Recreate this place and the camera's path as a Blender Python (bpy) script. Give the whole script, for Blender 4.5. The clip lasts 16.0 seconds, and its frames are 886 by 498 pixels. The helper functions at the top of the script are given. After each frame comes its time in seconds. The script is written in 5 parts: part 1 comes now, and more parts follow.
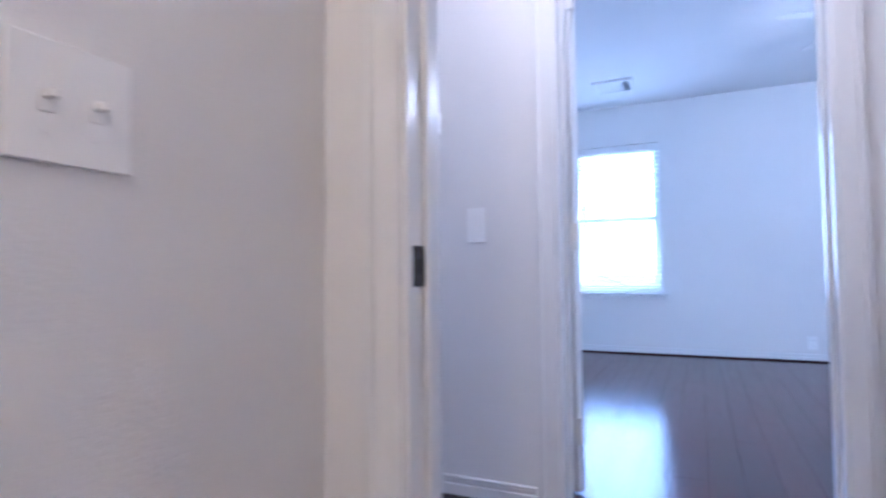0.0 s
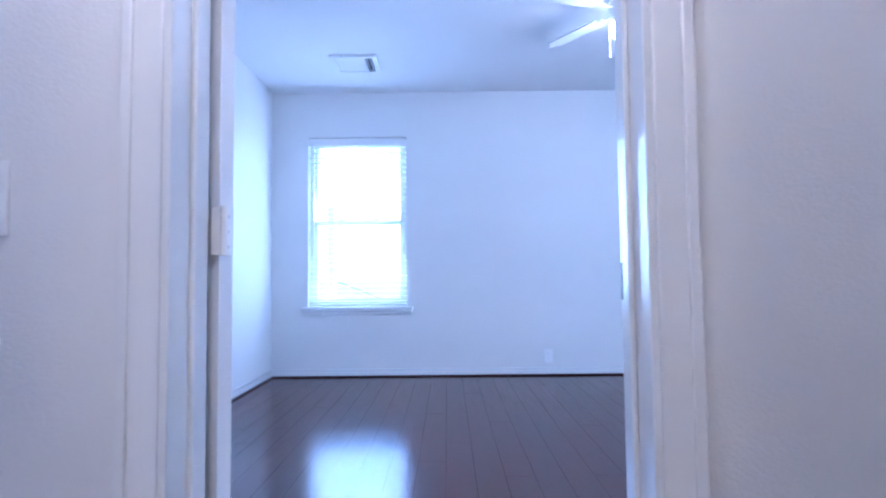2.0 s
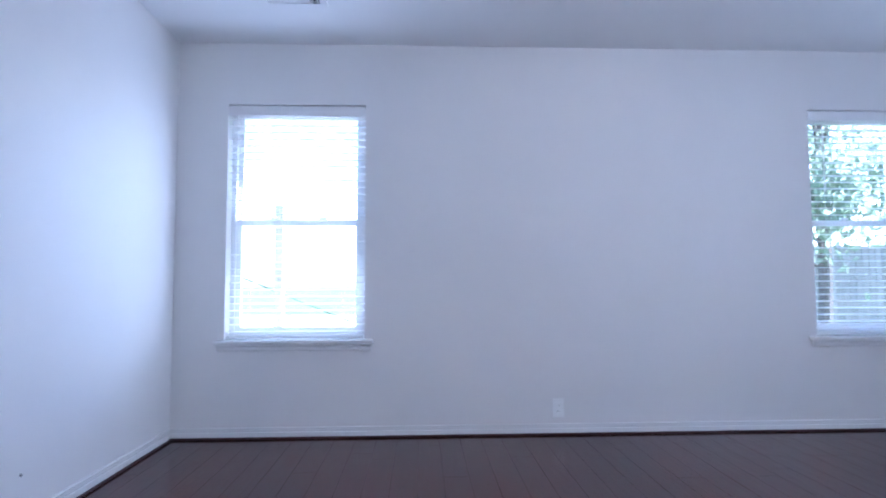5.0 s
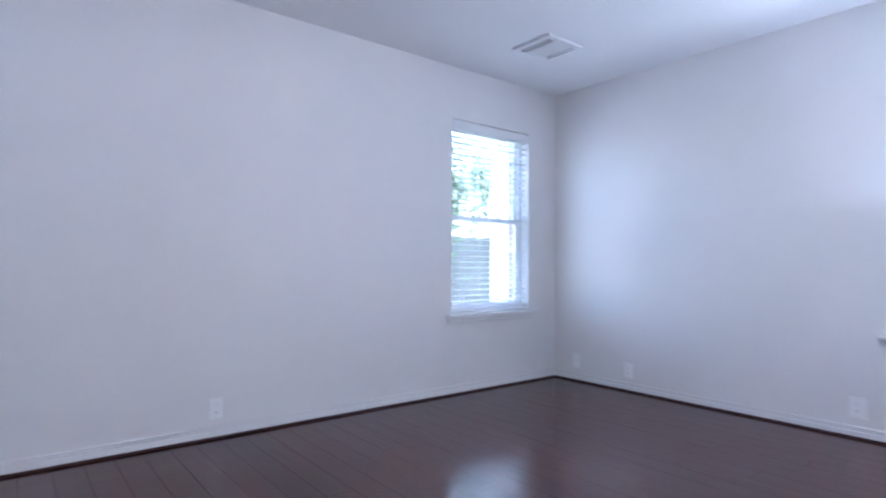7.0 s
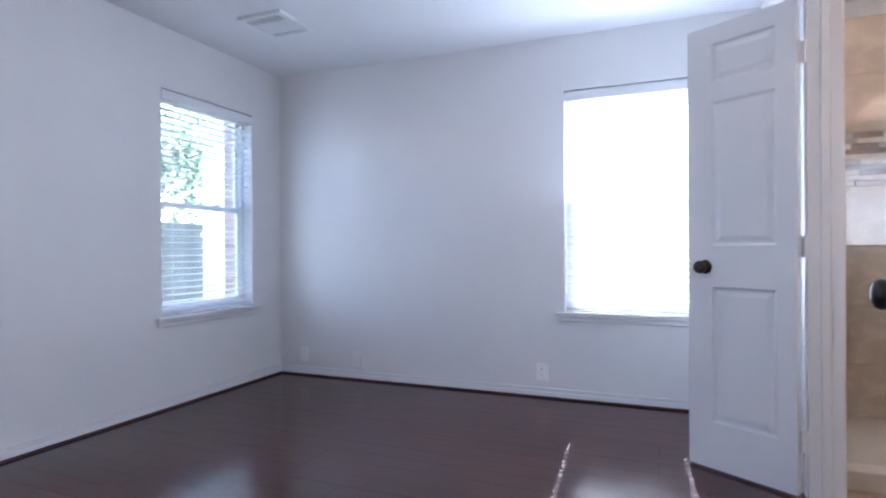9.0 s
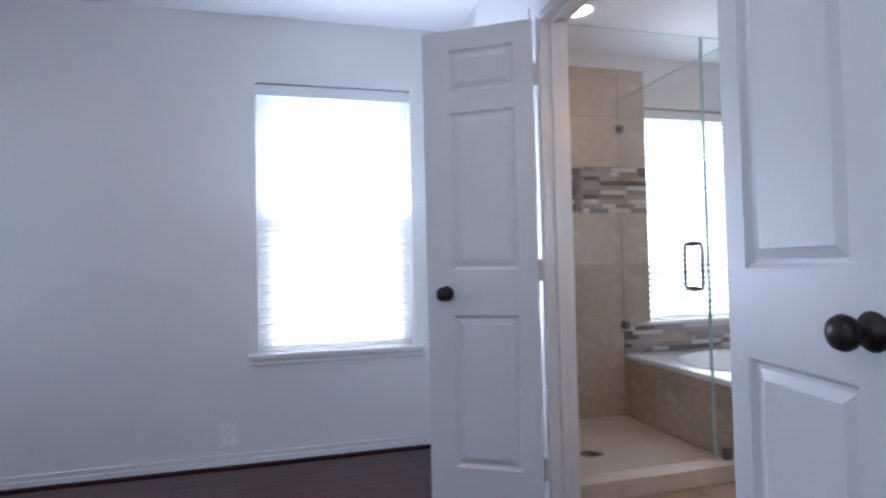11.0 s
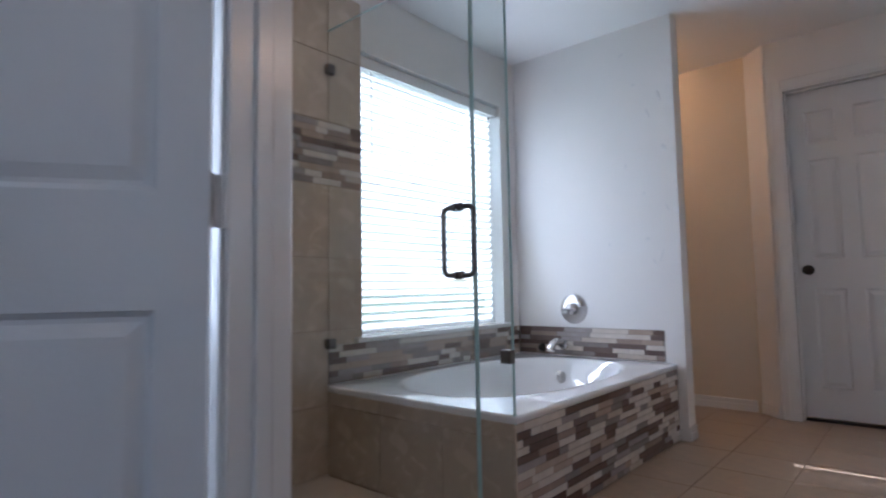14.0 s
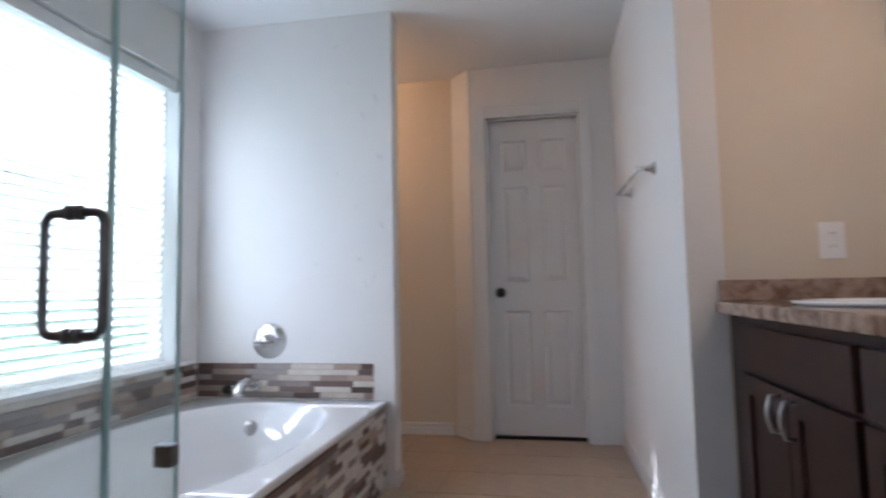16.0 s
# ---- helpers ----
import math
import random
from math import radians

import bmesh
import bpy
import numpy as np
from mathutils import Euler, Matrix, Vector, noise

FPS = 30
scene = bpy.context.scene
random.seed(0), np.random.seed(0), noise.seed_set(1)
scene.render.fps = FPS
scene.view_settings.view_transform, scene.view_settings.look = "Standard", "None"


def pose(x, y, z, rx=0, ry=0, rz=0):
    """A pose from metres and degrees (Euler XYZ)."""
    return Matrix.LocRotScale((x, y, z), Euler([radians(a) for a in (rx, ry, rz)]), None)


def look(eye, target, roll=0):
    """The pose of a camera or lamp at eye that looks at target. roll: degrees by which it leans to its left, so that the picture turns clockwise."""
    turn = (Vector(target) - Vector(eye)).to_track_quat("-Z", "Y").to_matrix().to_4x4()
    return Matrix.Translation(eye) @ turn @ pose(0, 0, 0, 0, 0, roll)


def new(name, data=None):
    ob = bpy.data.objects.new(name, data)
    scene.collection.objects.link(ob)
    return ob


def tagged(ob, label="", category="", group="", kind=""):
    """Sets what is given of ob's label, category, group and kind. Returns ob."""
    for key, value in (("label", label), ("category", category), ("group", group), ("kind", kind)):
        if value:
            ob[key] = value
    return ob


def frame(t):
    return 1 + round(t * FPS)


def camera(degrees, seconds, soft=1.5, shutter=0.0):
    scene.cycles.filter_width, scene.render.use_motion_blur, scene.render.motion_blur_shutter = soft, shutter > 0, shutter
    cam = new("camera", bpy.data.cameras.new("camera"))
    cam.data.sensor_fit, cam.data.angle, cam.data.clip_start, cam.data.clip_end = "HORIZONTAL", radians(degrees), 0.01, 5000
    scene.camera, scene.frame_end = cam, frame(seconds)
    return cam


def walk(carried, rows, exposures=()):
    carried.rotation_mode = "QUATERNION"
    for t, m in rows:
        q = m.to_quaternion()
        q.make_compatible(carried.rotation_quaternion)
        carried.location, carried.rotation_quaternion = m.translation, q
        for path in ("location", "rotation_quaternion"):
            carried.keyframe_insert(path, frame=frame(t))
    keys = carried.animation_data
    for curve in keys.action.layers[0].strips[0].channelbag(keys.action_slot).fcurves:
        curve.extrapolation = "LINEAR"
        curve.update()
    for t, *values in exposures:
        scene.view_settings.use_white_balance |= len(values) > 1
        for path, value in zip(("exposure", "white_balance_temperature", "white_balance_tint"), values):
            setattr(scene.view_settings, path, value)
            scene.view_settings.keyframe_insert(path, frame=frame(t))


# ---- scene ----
cam = camera(77.3, 16.0, 2.0, 0.5)
PATH = [
    (0, (1.514, -5.839, 0.808), (0.677, -4.025, 0.899), -0.6),
    (0.5, (1.523, -5.635, 0.829), (1.028, -3.7, 0.92), -0.6),
    (1, (1.509, -5.389, 0.833), (1.286, -3.404, 0.929), -0.3),
    (1.5, (1.497, -5.12, 0.851), (1.44, -3.124, 0.955), -0.5),
    (2, (1.54, -4.849, 0.847), (1.525, -2.852, 0.952), -0.6),
    (2.5, (1.533, -4.602, 0.864), (1.516, -2.606, 0.975), -0.3),
    (3, (1.495, -4.311, 0.889), (1.473, -2.315, 1.012), -0.2),
    (5.3, (1.562, -3.51, 0.952), (1.697, -1.518, 1.078), -0.2),
    (5.5, (1.616, -3.51, 0.921), (1.865, -1.531, 1.065), -0.0),
    (6, (1.652, -3.41, 0.933), (2.238, -1.502, 1.062), 0.2),
    (6.5, (1.578, -3.273, 0.946), (2.529, -1.517, 1.06), 0.2),
    (7, (1.443, -3.24, 0.981), (2.691, -1.678, 1.037), 0.4),
    (7.5, (1.258, -3.197, 0.94), (2.769, -1.887, 0.94), 0.1),
    (8, (1.252, -3.176, 0.988), (2.856, -1.981, 0.962), -0.0),
    (8.5, (1.31, -3.115, 1.019), (3.055, -2.139, 0.99), -0.2),
    (9, (1.462, -3.037, 1.038), (3.317, -2.29, 1.038), -0.3),
    (9.5, (1.576, -2.917, 1.042), (3.497, -2.359, 1.064), -0.4),
    (10, (1.658, -2.703, 1.063), (3.651, -2.544, 1.099), -0.6),
    (10.2, (1.741, -2.663, 1.07), (3.741, -2.65, 1.111), -0.7),
    (12.3, (2.652, -2.573, 1.025), (4.337, -3.646, 1.116), -1.6),
    (12.5, (2.764, -2.635, 1.006), (4.421, -3.75, 1.106), -1.4),
    (13, (2.926, -2.769, 0.922), (4.502, -3.992, 1.058), -1.2),
    (13.5, (3.089, -2.948, 0.869), (4.54, -4.318, 1.01), -1.1),
    (14, (3.242, -3.11, 0.882), (4.556, -4.611, 1.027), -1.0),
    (14.5, (3.356, -3.3, 0.891), (4.515, -4.922, 1.041), -1.0),
    (15, (3.436, -3.465, 0.925), (4.457, -5.177, 1.083), -0.9),
    (15.5, (3.489, -3.57, 0.972), (4.239, -5.418, 1.125), -0.8),
    (16, (3.545, -3.62, 0.995), (3.898, -5.583, 1.141), -1.1),
]
walk(cam, [(t, look(eye, target, roll)) for t, eye, target, roll in PATH],
     exposures=[(0, 3.44, 4220, 21), (0.7, 3.60, 4160, 22), (1.5, 3.5, 4050, 22), (3.0, 3.3, 4450, 20), (5.5, 2.97, 4850, 22), (6.5, 2.98, 5000, 22), (7.0, 3.15, 5080, 22), (7.5, 3.16, 5150, 22), (8.5, 2.95, 5200, 22), (10.0, 2.76, 5200, 20), (12.5, 1.78, 5250, 20), (13.5, 1.57, 5200, 19), (14.2, 1.75, 5150, 17), (15.0, 2.32, 5200, 16), (16.0, 1.98, 5200, 15)])

# ---- light ----
world = bpy.data.worlds.new("sky")
scene.world = world
world.use_nodes = True
wn = world.node_tree.nodes
sky = wn.new("ShaderNodeTexSky")
sky.sky_type = "NISHITA"
sky.sun_disc = False
SUN_EL, SUN_AZ = radians(37), radians(86.5)   # azimuth clockwise from north (+y)
sky.sun_elevation, sky.sun_rotation = SUN_EL, SUN_AZ
wn["Background"].inputs["Strength"].default_value = 0.15
world.node_tree.links.new(sky.outputs[0], wn["Background"].inputs["Color"])
sun_data = bpy.data.lights.new("sun", "SUN")
sun_data.energy, sun_data.angle, sun_data.color = 5.0, radians(0.6), (1.0, 0.95, 0.87)
sun = new("sun", sun_data)
sun_dir = Vector((math.sin(SUN_AZ) * math.cos(SUN_EL), math.cos(SUN_AZ) * math.cos(SUN_EL), math.sin(SUN_EL)))
sun.matrix_world = look(sun_dir * 30, (0, 0, 0))


def window_light(name, x, y, z, w, h, aim, power, colour=(0.86, 0.93, 1.0)):
    """An area lamp in a window opening that stands in for the sky's light."""
    d = bpy.data.lights.new(name, "AREA")
    d.shape, d.size, d.size_y, d.energy, d.color = "RECTANGLE", w, h, power, colour
    ob = new(name, d)
    ob.matrix_world = look((x, y, z), (x + aim[0], y + aim[1], z + aim[2]))
    return ob


window_light("sky_light_north_1", 0.75, 0.006, 1.33, 0.80, 1.36, (0, -1, -0.1), 1.45)
window_light("sky_light_north_2", 4.54, 0.006, 1.33, 0.78, 1.36, (0, -1, -0.1), 0.5)
window_light("sky_light_east", 5.316, -2.83, 1.33, 0.80, 1.36, (-1, 0, 0.7), 4.0)
window_light("sky_light_living", -3.35, -0.01, 2.90, 1.15, 1.05, (0, -1, -0.35), 10.0)
window_light("sky_light_bath", 5.437, -5.6, 1.40, 1.18, 1.36, (-1, 0, 0.3), 2.1)


def bulb(name, x, y, z, power, colour, radius=0.05):
    d = bpy.data.lights.new(name, "POINT")
    d.energy, d.color, d.shadow_soft_size = power, colour, radius
    ob = new(name, d)
    ob.location = (x, y, z)
    return ob


# ---- materials ----
def mat_base(name):
    m = bpy.data.materials.new(name)
    m.use_nodes = True
    nt = m.node_tree
    return m, nt, nt.nodes["Principled BSDF"]


def noisy(name, c1, c2, scale=6.0, rough=0.5, bump=0.05, bump_scale=120.0, metal=0.0, spec=0.5, detail=6.0, rough_var=0.08):
    """Two colours mixed by large soft noise, with fine bump and uneven gloss."""
    m, nt, b = mat_base(name)
    n, l = nt.nodes, nt.links
    tc = n.new("ShaderNodeTexCoord")
    big = n.new("ShaderNodeTexNoise")
    big.inputs["Scale"].default_value, big.inputs["Detail"].default_value = scale, detail
    l.new(tc.outputs["Object"], big.inputs["Vector"])
    ramp = n.new("ShaderNodeValToRGB")
    ramp.color_ramp.elements[0].position, ramp.color_ramp.elements[1].position = 0.35, 0.65
    ramp.color_ramp.elements[0].color, ramp.color_ramp.elements[1].color = (*c1, 1), (*c2, 1)
    l.new(big.outputs["Fac"], ramp.inputs["Fac"])
    l.new(ramp.outputs["Color"], b.inputs["Base Color"])
    fine = n.new("ShaderNodeTexNoise")
    fine.inputs["Scale"].default_value, fine.inputs["Detail"].default_value = bump_scale, 3.0
    l.new(tc.outputs["Object"], fine.inputs["Vector"])
    bm_ = n.new("ShaderNodeBump")
    bm_.inputs["Strength"].default_value, bm_.inputs["Distance"].default_value = bump, 0.01
    l.new(fine.outputs["Fac"], bm_.inputs["Height"])
    l.new(bm_.outputs["Normal"], b.inputs["Normal"])
    mr = n.new("ShaderNodeMapRange")
    mr.inputs["To Min"].default_value, mr.inputs["To Max"].default_value = max(0.02, rough - rough_var), min(1, rough + rough_var)
    l.new(big.outputs["Fac"], mr.inputs["Value"])
    l.new(mr.outputs["Result"], b.inputs["Roughness"])
    b.inputs["Metallic"].default_value = metal
    b.inputs["Specular IOR Level"].default_value = spec
    return m


M_WALL = noisy("wall_paint", (0.77, 0.76, 0.745), (0.80, 0.79, 0.775), 1.3, 0.62, 0.12, 160)
M_CEIL = noisy("ceiling_paint", (0.80, 0.80, 0.79), (0.83, 0.83, 0.82), 1.0, 0.8, 0.25, 90)
M_TRIM = noisy("trim_paint", (0.80, 0.80, 0.79), (0.83, 0.83, 0.82), 1.2, 0.22, 0.02, 60, rough_var=0.02, detail=2.0)
M_DOOR = noisy("door_paint", (0.76, 0.76, 0.76), (0.79, 0.79, 0.79), 1.2, 0.34, 0.05, 90, rough_var=0.03, detail=2.0)
# Tan instead of white: the warm lamp light is put into the wall colour
M_WARM_LIT = noisy("warm_lit_wall", (0.70, 0.62, 0.50), (0.73, 0.65, 0.53), 1.3, 0.62, 0.12, 160)
M_VINYL = noisy("window_vinyl", (0.80, 0.80, 0.80), (0.84, 0.84, 0.84), 4.0, 0.35, 0.02, 60)
M_TUB = noisy("tub_acrylic", (0.84, 0.85, 0.86), (0.86, 0.87, 0.88), 2.0, 0.09, 0.0, 30, rough_var=0.03)
M_CHROME = noisy("chrome", (0.75, 0.75, 0.76), (0.80, 0.80, 0.80), 8.0, 0.12, 0.0, 30, metal=1.0, rough_var=0.04)
M_SATIN = noisy("satin_chrome", (0.60, 0.59, 0.58), (0.66, 0.65, 0.64), 8.0, 0.28, 0.01, 200, metal=1.0)
M_NICKEL = noisy("brushed_nickel", (0.50, 0.48, 0.46), (0.58, 0.56, 0.54), 8.0, 0.3, 0.02, 300, metal=1.0)
M_BRONZE = noisy("dark_bronze", (0.025, 0.022, 0.02), (0.05, 0.042, 0.036), 20.0, 0.35, 0.03, 200, metal=0.7)
M_PLASTIC = noisy("white_plastic", (0.87, 0.87, 0.86), (0.89, 0.89, 0.88), 5.0, 0.35, 0.0, 30)
# Near-black for holes, slots and recesses: their shade put into the colour
M_RECESS = noisy("recess_shade", (0.02, 0.02, 0.02), (0.03, 0.03, 0.03), 5.0, 0.8, 0.0, 30)


# ---- builders ----
def bm_box(x0, x1, y0, y1, z0, z1, bevel=0.0, segs=1):
    bm = bmesh.new()
    bmesh.ops.create_cube(bm, size=1.0)
    bmesh.ops.scale(bm, vec=(x1 - x0, y1 - y0, z1 - z0), verts=bm.verts)
    bmesh.ops.translate(bm, vec=((x0 + x1) / 2, (y0 + y1) / 2, (z0 + z1) / 2), verts=bm.verts)
    if bevel:
        bmesh.ops.bevel(bm, geom=list(bm.edges), offset=bevel, segments=segs, affect="EDGES", profile=0.6)
    return bm


def join(*bms):
    """One bmesh out of several."""
    out = bmesh.new()
    for b in bms:
        tmp = bpy.data.meshes.new("tmp")
        b.to_mesh(tmp)
        b.free()
        out.from_mesh(tmp)
        bpy.data.meshes.remove(tmp)
    return out


def part(name, bm, material, parent=None, label="", smooth=False, m=None):
    """Links a bmesh as one mesh object under a thing or a part."""
    me = bpy.data.meshes.new(name)
    bmesh.ops.recalc_face_normals(bm, faces=bm.faces)
    if smooth:
        for f in bm.faces:
            f.smooth = True
    bm.to_mesh(me)
    bm.free()
    me.materials.append(material)
    ob = new(name, me)
    if parent is not None:
        ob.parent = parent
    if m is not None:
        ob.matrix_local = m
    if label:
        ob["label"] = label
    return ob


def thing(name, label, category, x=0, y=0, z=0, rz=0, group="", kind=""):
    """An empty at the base of a thing, which parents its parts."""
    ob = new(name)
    ob.empty_display_size = 0.1
    ob.matrix_basis = pose(x, y, z, 0, 0, rz)
    return tagged(ob, label, category, group, kind)


def structure(name, bm, material, label="", category=""):
    return tagged(part(name, bm, material), label, category, kind="structure")


def lathe(profile, steps=24):
    """A body of revolution about z from (radius, height) pairs."""
    bm = bmesh.new()
    rings = []
    for r, z in profile:
        if r < 1e-6:
            rings.append([bm.verts.new((0, 0, z))])
        else:
            rings.append([bm.verts.new((r * math.cos(2 * math.pi * i / steps), r * math.sin(2 * math.pi * i / steps), z)) for i in range(steps)])
    for a, b in zip(rings, rings[1:]):
        for i in range(steps):
            j = (i + 1) % steps
            if len(a) == 1 and len(b) > 1:
                bm.faces.new((a[0], b[i], b[j]))
            elif len(b) == 1 and len(a) > 1:
                bm.faces.new((a[i], a[j], b[0]))
            elif len(a) > 1:
                bm.faces.new((a[i], a[j], b[j], b[i]))
    return bm


def tube(points, radius, steps=10):
    """A round bar along a line of points."""
    bm = bmesh.new()
    pts = [Vector(p) for p in points]
    rings = []
    side = None
    for i, p in enumerate(pts):
        d = (pts[min(i + 1, len(pts) - 1)] - pts[max(i - 1, 0)]).normalized()
        if side is None:
            side = d.orthogonal().normalized()
        side = (side - d * side.dot(d)).normalized()
        up = d.cross(side)
        rings.append([bm.verts.new(p + radius * (math.cos(a) * side + math.sin(a) * up)) for a in (2 * math.pi * k / steps for k in range(steps))])
    for a, b in zip(rings, rings[1:]):
        for k in range(steps):
            bm.faces.new((a[k], a[(k + 1) % steps], b[(k + 1) % steps], b[k]))
    bm.faces.new(rings[0])
    bm.faces.new(rings[-1])
    return bm


def moved(bm, m):
    bmesh.ops.transform(bm, matrix=m, verts=bm.verts)
    return bm


def wall_bm(axis, p0, p1, a0, a1, z0, z1, holes=()):
    """A wall between the planes p0 and p1 of the axis it faces ('x' or 'y'), from a0 to a1 along it, with holes (a0, a1, z0, z1) right through."""
    cuts_a = sorted({a0, a1, *[h[0] for h in holes], *[h[1] for h in holes]})
    cuts_z = sorted({z0, z1, *[h[2] for h in holes], *[h[3] for h in holes]})
    na, nz = len(cuts_a) - 1, len(cuts_z) - 1

    def solid(i, k):
        if not (0 <= i < na and 0 <= k < nz):
            return False
        a, z = (cuts_a[i] + cuts_a[i + 1]) / 2, (cuts_z[k] + cuts_z[k + 1]) / 2
        return not any(h[0] < a < h[1] and h[2] < z < h[3] for h in holes)

    bm = bmesh.new()
    made = {}

    def v(p, a, z):
        key = (p, a, z)
        if key not in made:
            made[key] = bm.verts.new((p, a, z) if axis == "x" else (a, p, z))
        return made[key]

    for i in range(na):
        for k in range(nz):
            if not solid(i, k):
                continue
            A, B, C, D = cuts_a[i], cuts_a[i + 1], cuts_z[k], cuts_z[k + 1]
            for p in (p0, p1):
                bm.faces.new((v(p, A, C), v(p, B, C), v(p, B, D), v(p, A, D)))
            for di, dk, e in ((-1, 0, ((A, C), (A, D))), (1, 0, ((B, C), (B, D))), (0, -1, ((A, C), (B, C))), (0, 1, ((A, D), (B, D)))):
                if not solid(i + di, k + dk):
                    (ea, ez), (fa, fz) = e
                    bm.faces.new((v(p0, ea, ez), v(p0, fa, fz), v(p1, fa, fz), v(p1, ea, ez)))
    return bm


# ---- plan ----
H = 2.50
XE, YS = 5.31, -3.58            # bedroom east and south walls (north and west walls at 0)
XB, YH = 5.433, -3.70           # bathroom east wall; hall and bathroom side of the south wall
W1 = (0.317, 1.188)
W2 = (4.115, 4.965)
W3 = (-3.268, -2.389)
WZ = (0.60, 2.10)
WZ3 = (0.60, 2.122)
BW = (-6.235, -4.975)
BWZ = (0.645, 2.15)
YD, YD2 = -3.79, -3.935           # bedroom and hall side of the wall with the hall door
YL, YL2 = -5.03, -4.91          # lobby and hall side of the lobby wall
XJ = 2.35                       # where the bedroom south wall steps back to the hall door
HALL_DOOR = (1.062, 1.889)
BATH_DOOR = (3.122, 4.155)
LOBBY_DOOR = (1.06, 1.842)
SIDE_DOOR = (-0.95, 0.238)       # cased opening from the hall to the living room
DOOR_H = 2.09
YT, YC, YN = -6.415, -7.31, -7.45   # tap end of the tub, closet wall, nook wall
TX, TY = 4.36, -4.76            # free corner of the tub
NICHE = (-4.475, -4.26, 1.40, 1.712)


# ---- more materials ----
def glass_mat(name, tint):
    """Clear glass: see-through, with a gloss that grows at grazing angles."""
    m, nt, b = mat_base(name)
    n, l = nt.nodes, nt.links
    n.remove(b)
    tr, gl, fr, mix = n.new("ShaderNodeBsdfTransparent"), n.new("ShaderNodeBsdfGlossy"), n.new("ShaderNodeLayerWeight"), n.new("ShaderNodeMixShader")
    pw, mr = n.new("ShaderNodeMath"), n.new("ShaderNodeMapRange")
    pw.operation = "POWER"
    pw.inputs[1].default_value = 5.0
    mr.inputs["To Min"].default_value, mr.inputs["To Max"].default_value = 0.035, 0.9
    tr.inputs["Color"].default_value = (*tint, 1)
    gl.inputs["Roughness"].default_value = 0.01
    fr.inputs["Blend"].default_value = 0.5
    l.new(fr.outputs["Facing"], pw.inputs[0])
    l.new(pw.outputs[0], mr.inputs["Value"])
    l.new(mr.outputs[0], mix.inputs[0])
    l.new(tr.outputs[0], mix.inputs[1])
    l.new(gl.outputs[0], mix.inputs[2])
    l.new(mix.outputs[0], n["Material Output"].inputs["Surface"])
    return m


def slat_mat():
    """White vinyl slat that lets a little light through."""
    m, nt, b = mat_base("blind_vinyl")
    n, l = nt.nodes, nt.links
    tl, mix, nz = n.new("ShaderNodeBsdfTranslucent"), n.new("ShaderNodeMixShader"), n.new("ShaderNodeTexNoise")
    b.inputs["Base Color"].default_value = (0.84, 0.84, 0.83, 1)
    tl.inputs["Color"].default_value = (0.90, 0.90, 0.88, 1)
    nz.inputs["Scale"].default_value = 9.0
    mr = n.new("ShaderNodeMapRange")
    mr.inputs["To Min"].default_value, mr.inputs["To Max"].default_value = 0.3, 0.5
    l.new(nz.outputs["Fac"], mr.inputs["Value"])
    l.new(mr.outputs["Result"], b.inputs["Roughness"])
    mix.inputs[0].default_value = 0.64
    l.new(b.outputs[0], mix.inputs[1])
    l.new(tl.outputs[0], mix.inputs[2])
    l.new(mix.outputs[0], n["Material Output"].inputs["Surface"])
    return m


def glow_mat(name, colour, strength):
    m, nt, b = mat_base(name)
    b.inputs["Base Color"].default_value = (0.8, 0.8, 0.8, 1)
    b.inputs["Emission Color"].default_value = (*colour, 1)
    b.inputs["Emission Strength"].default_value = strength
    return m


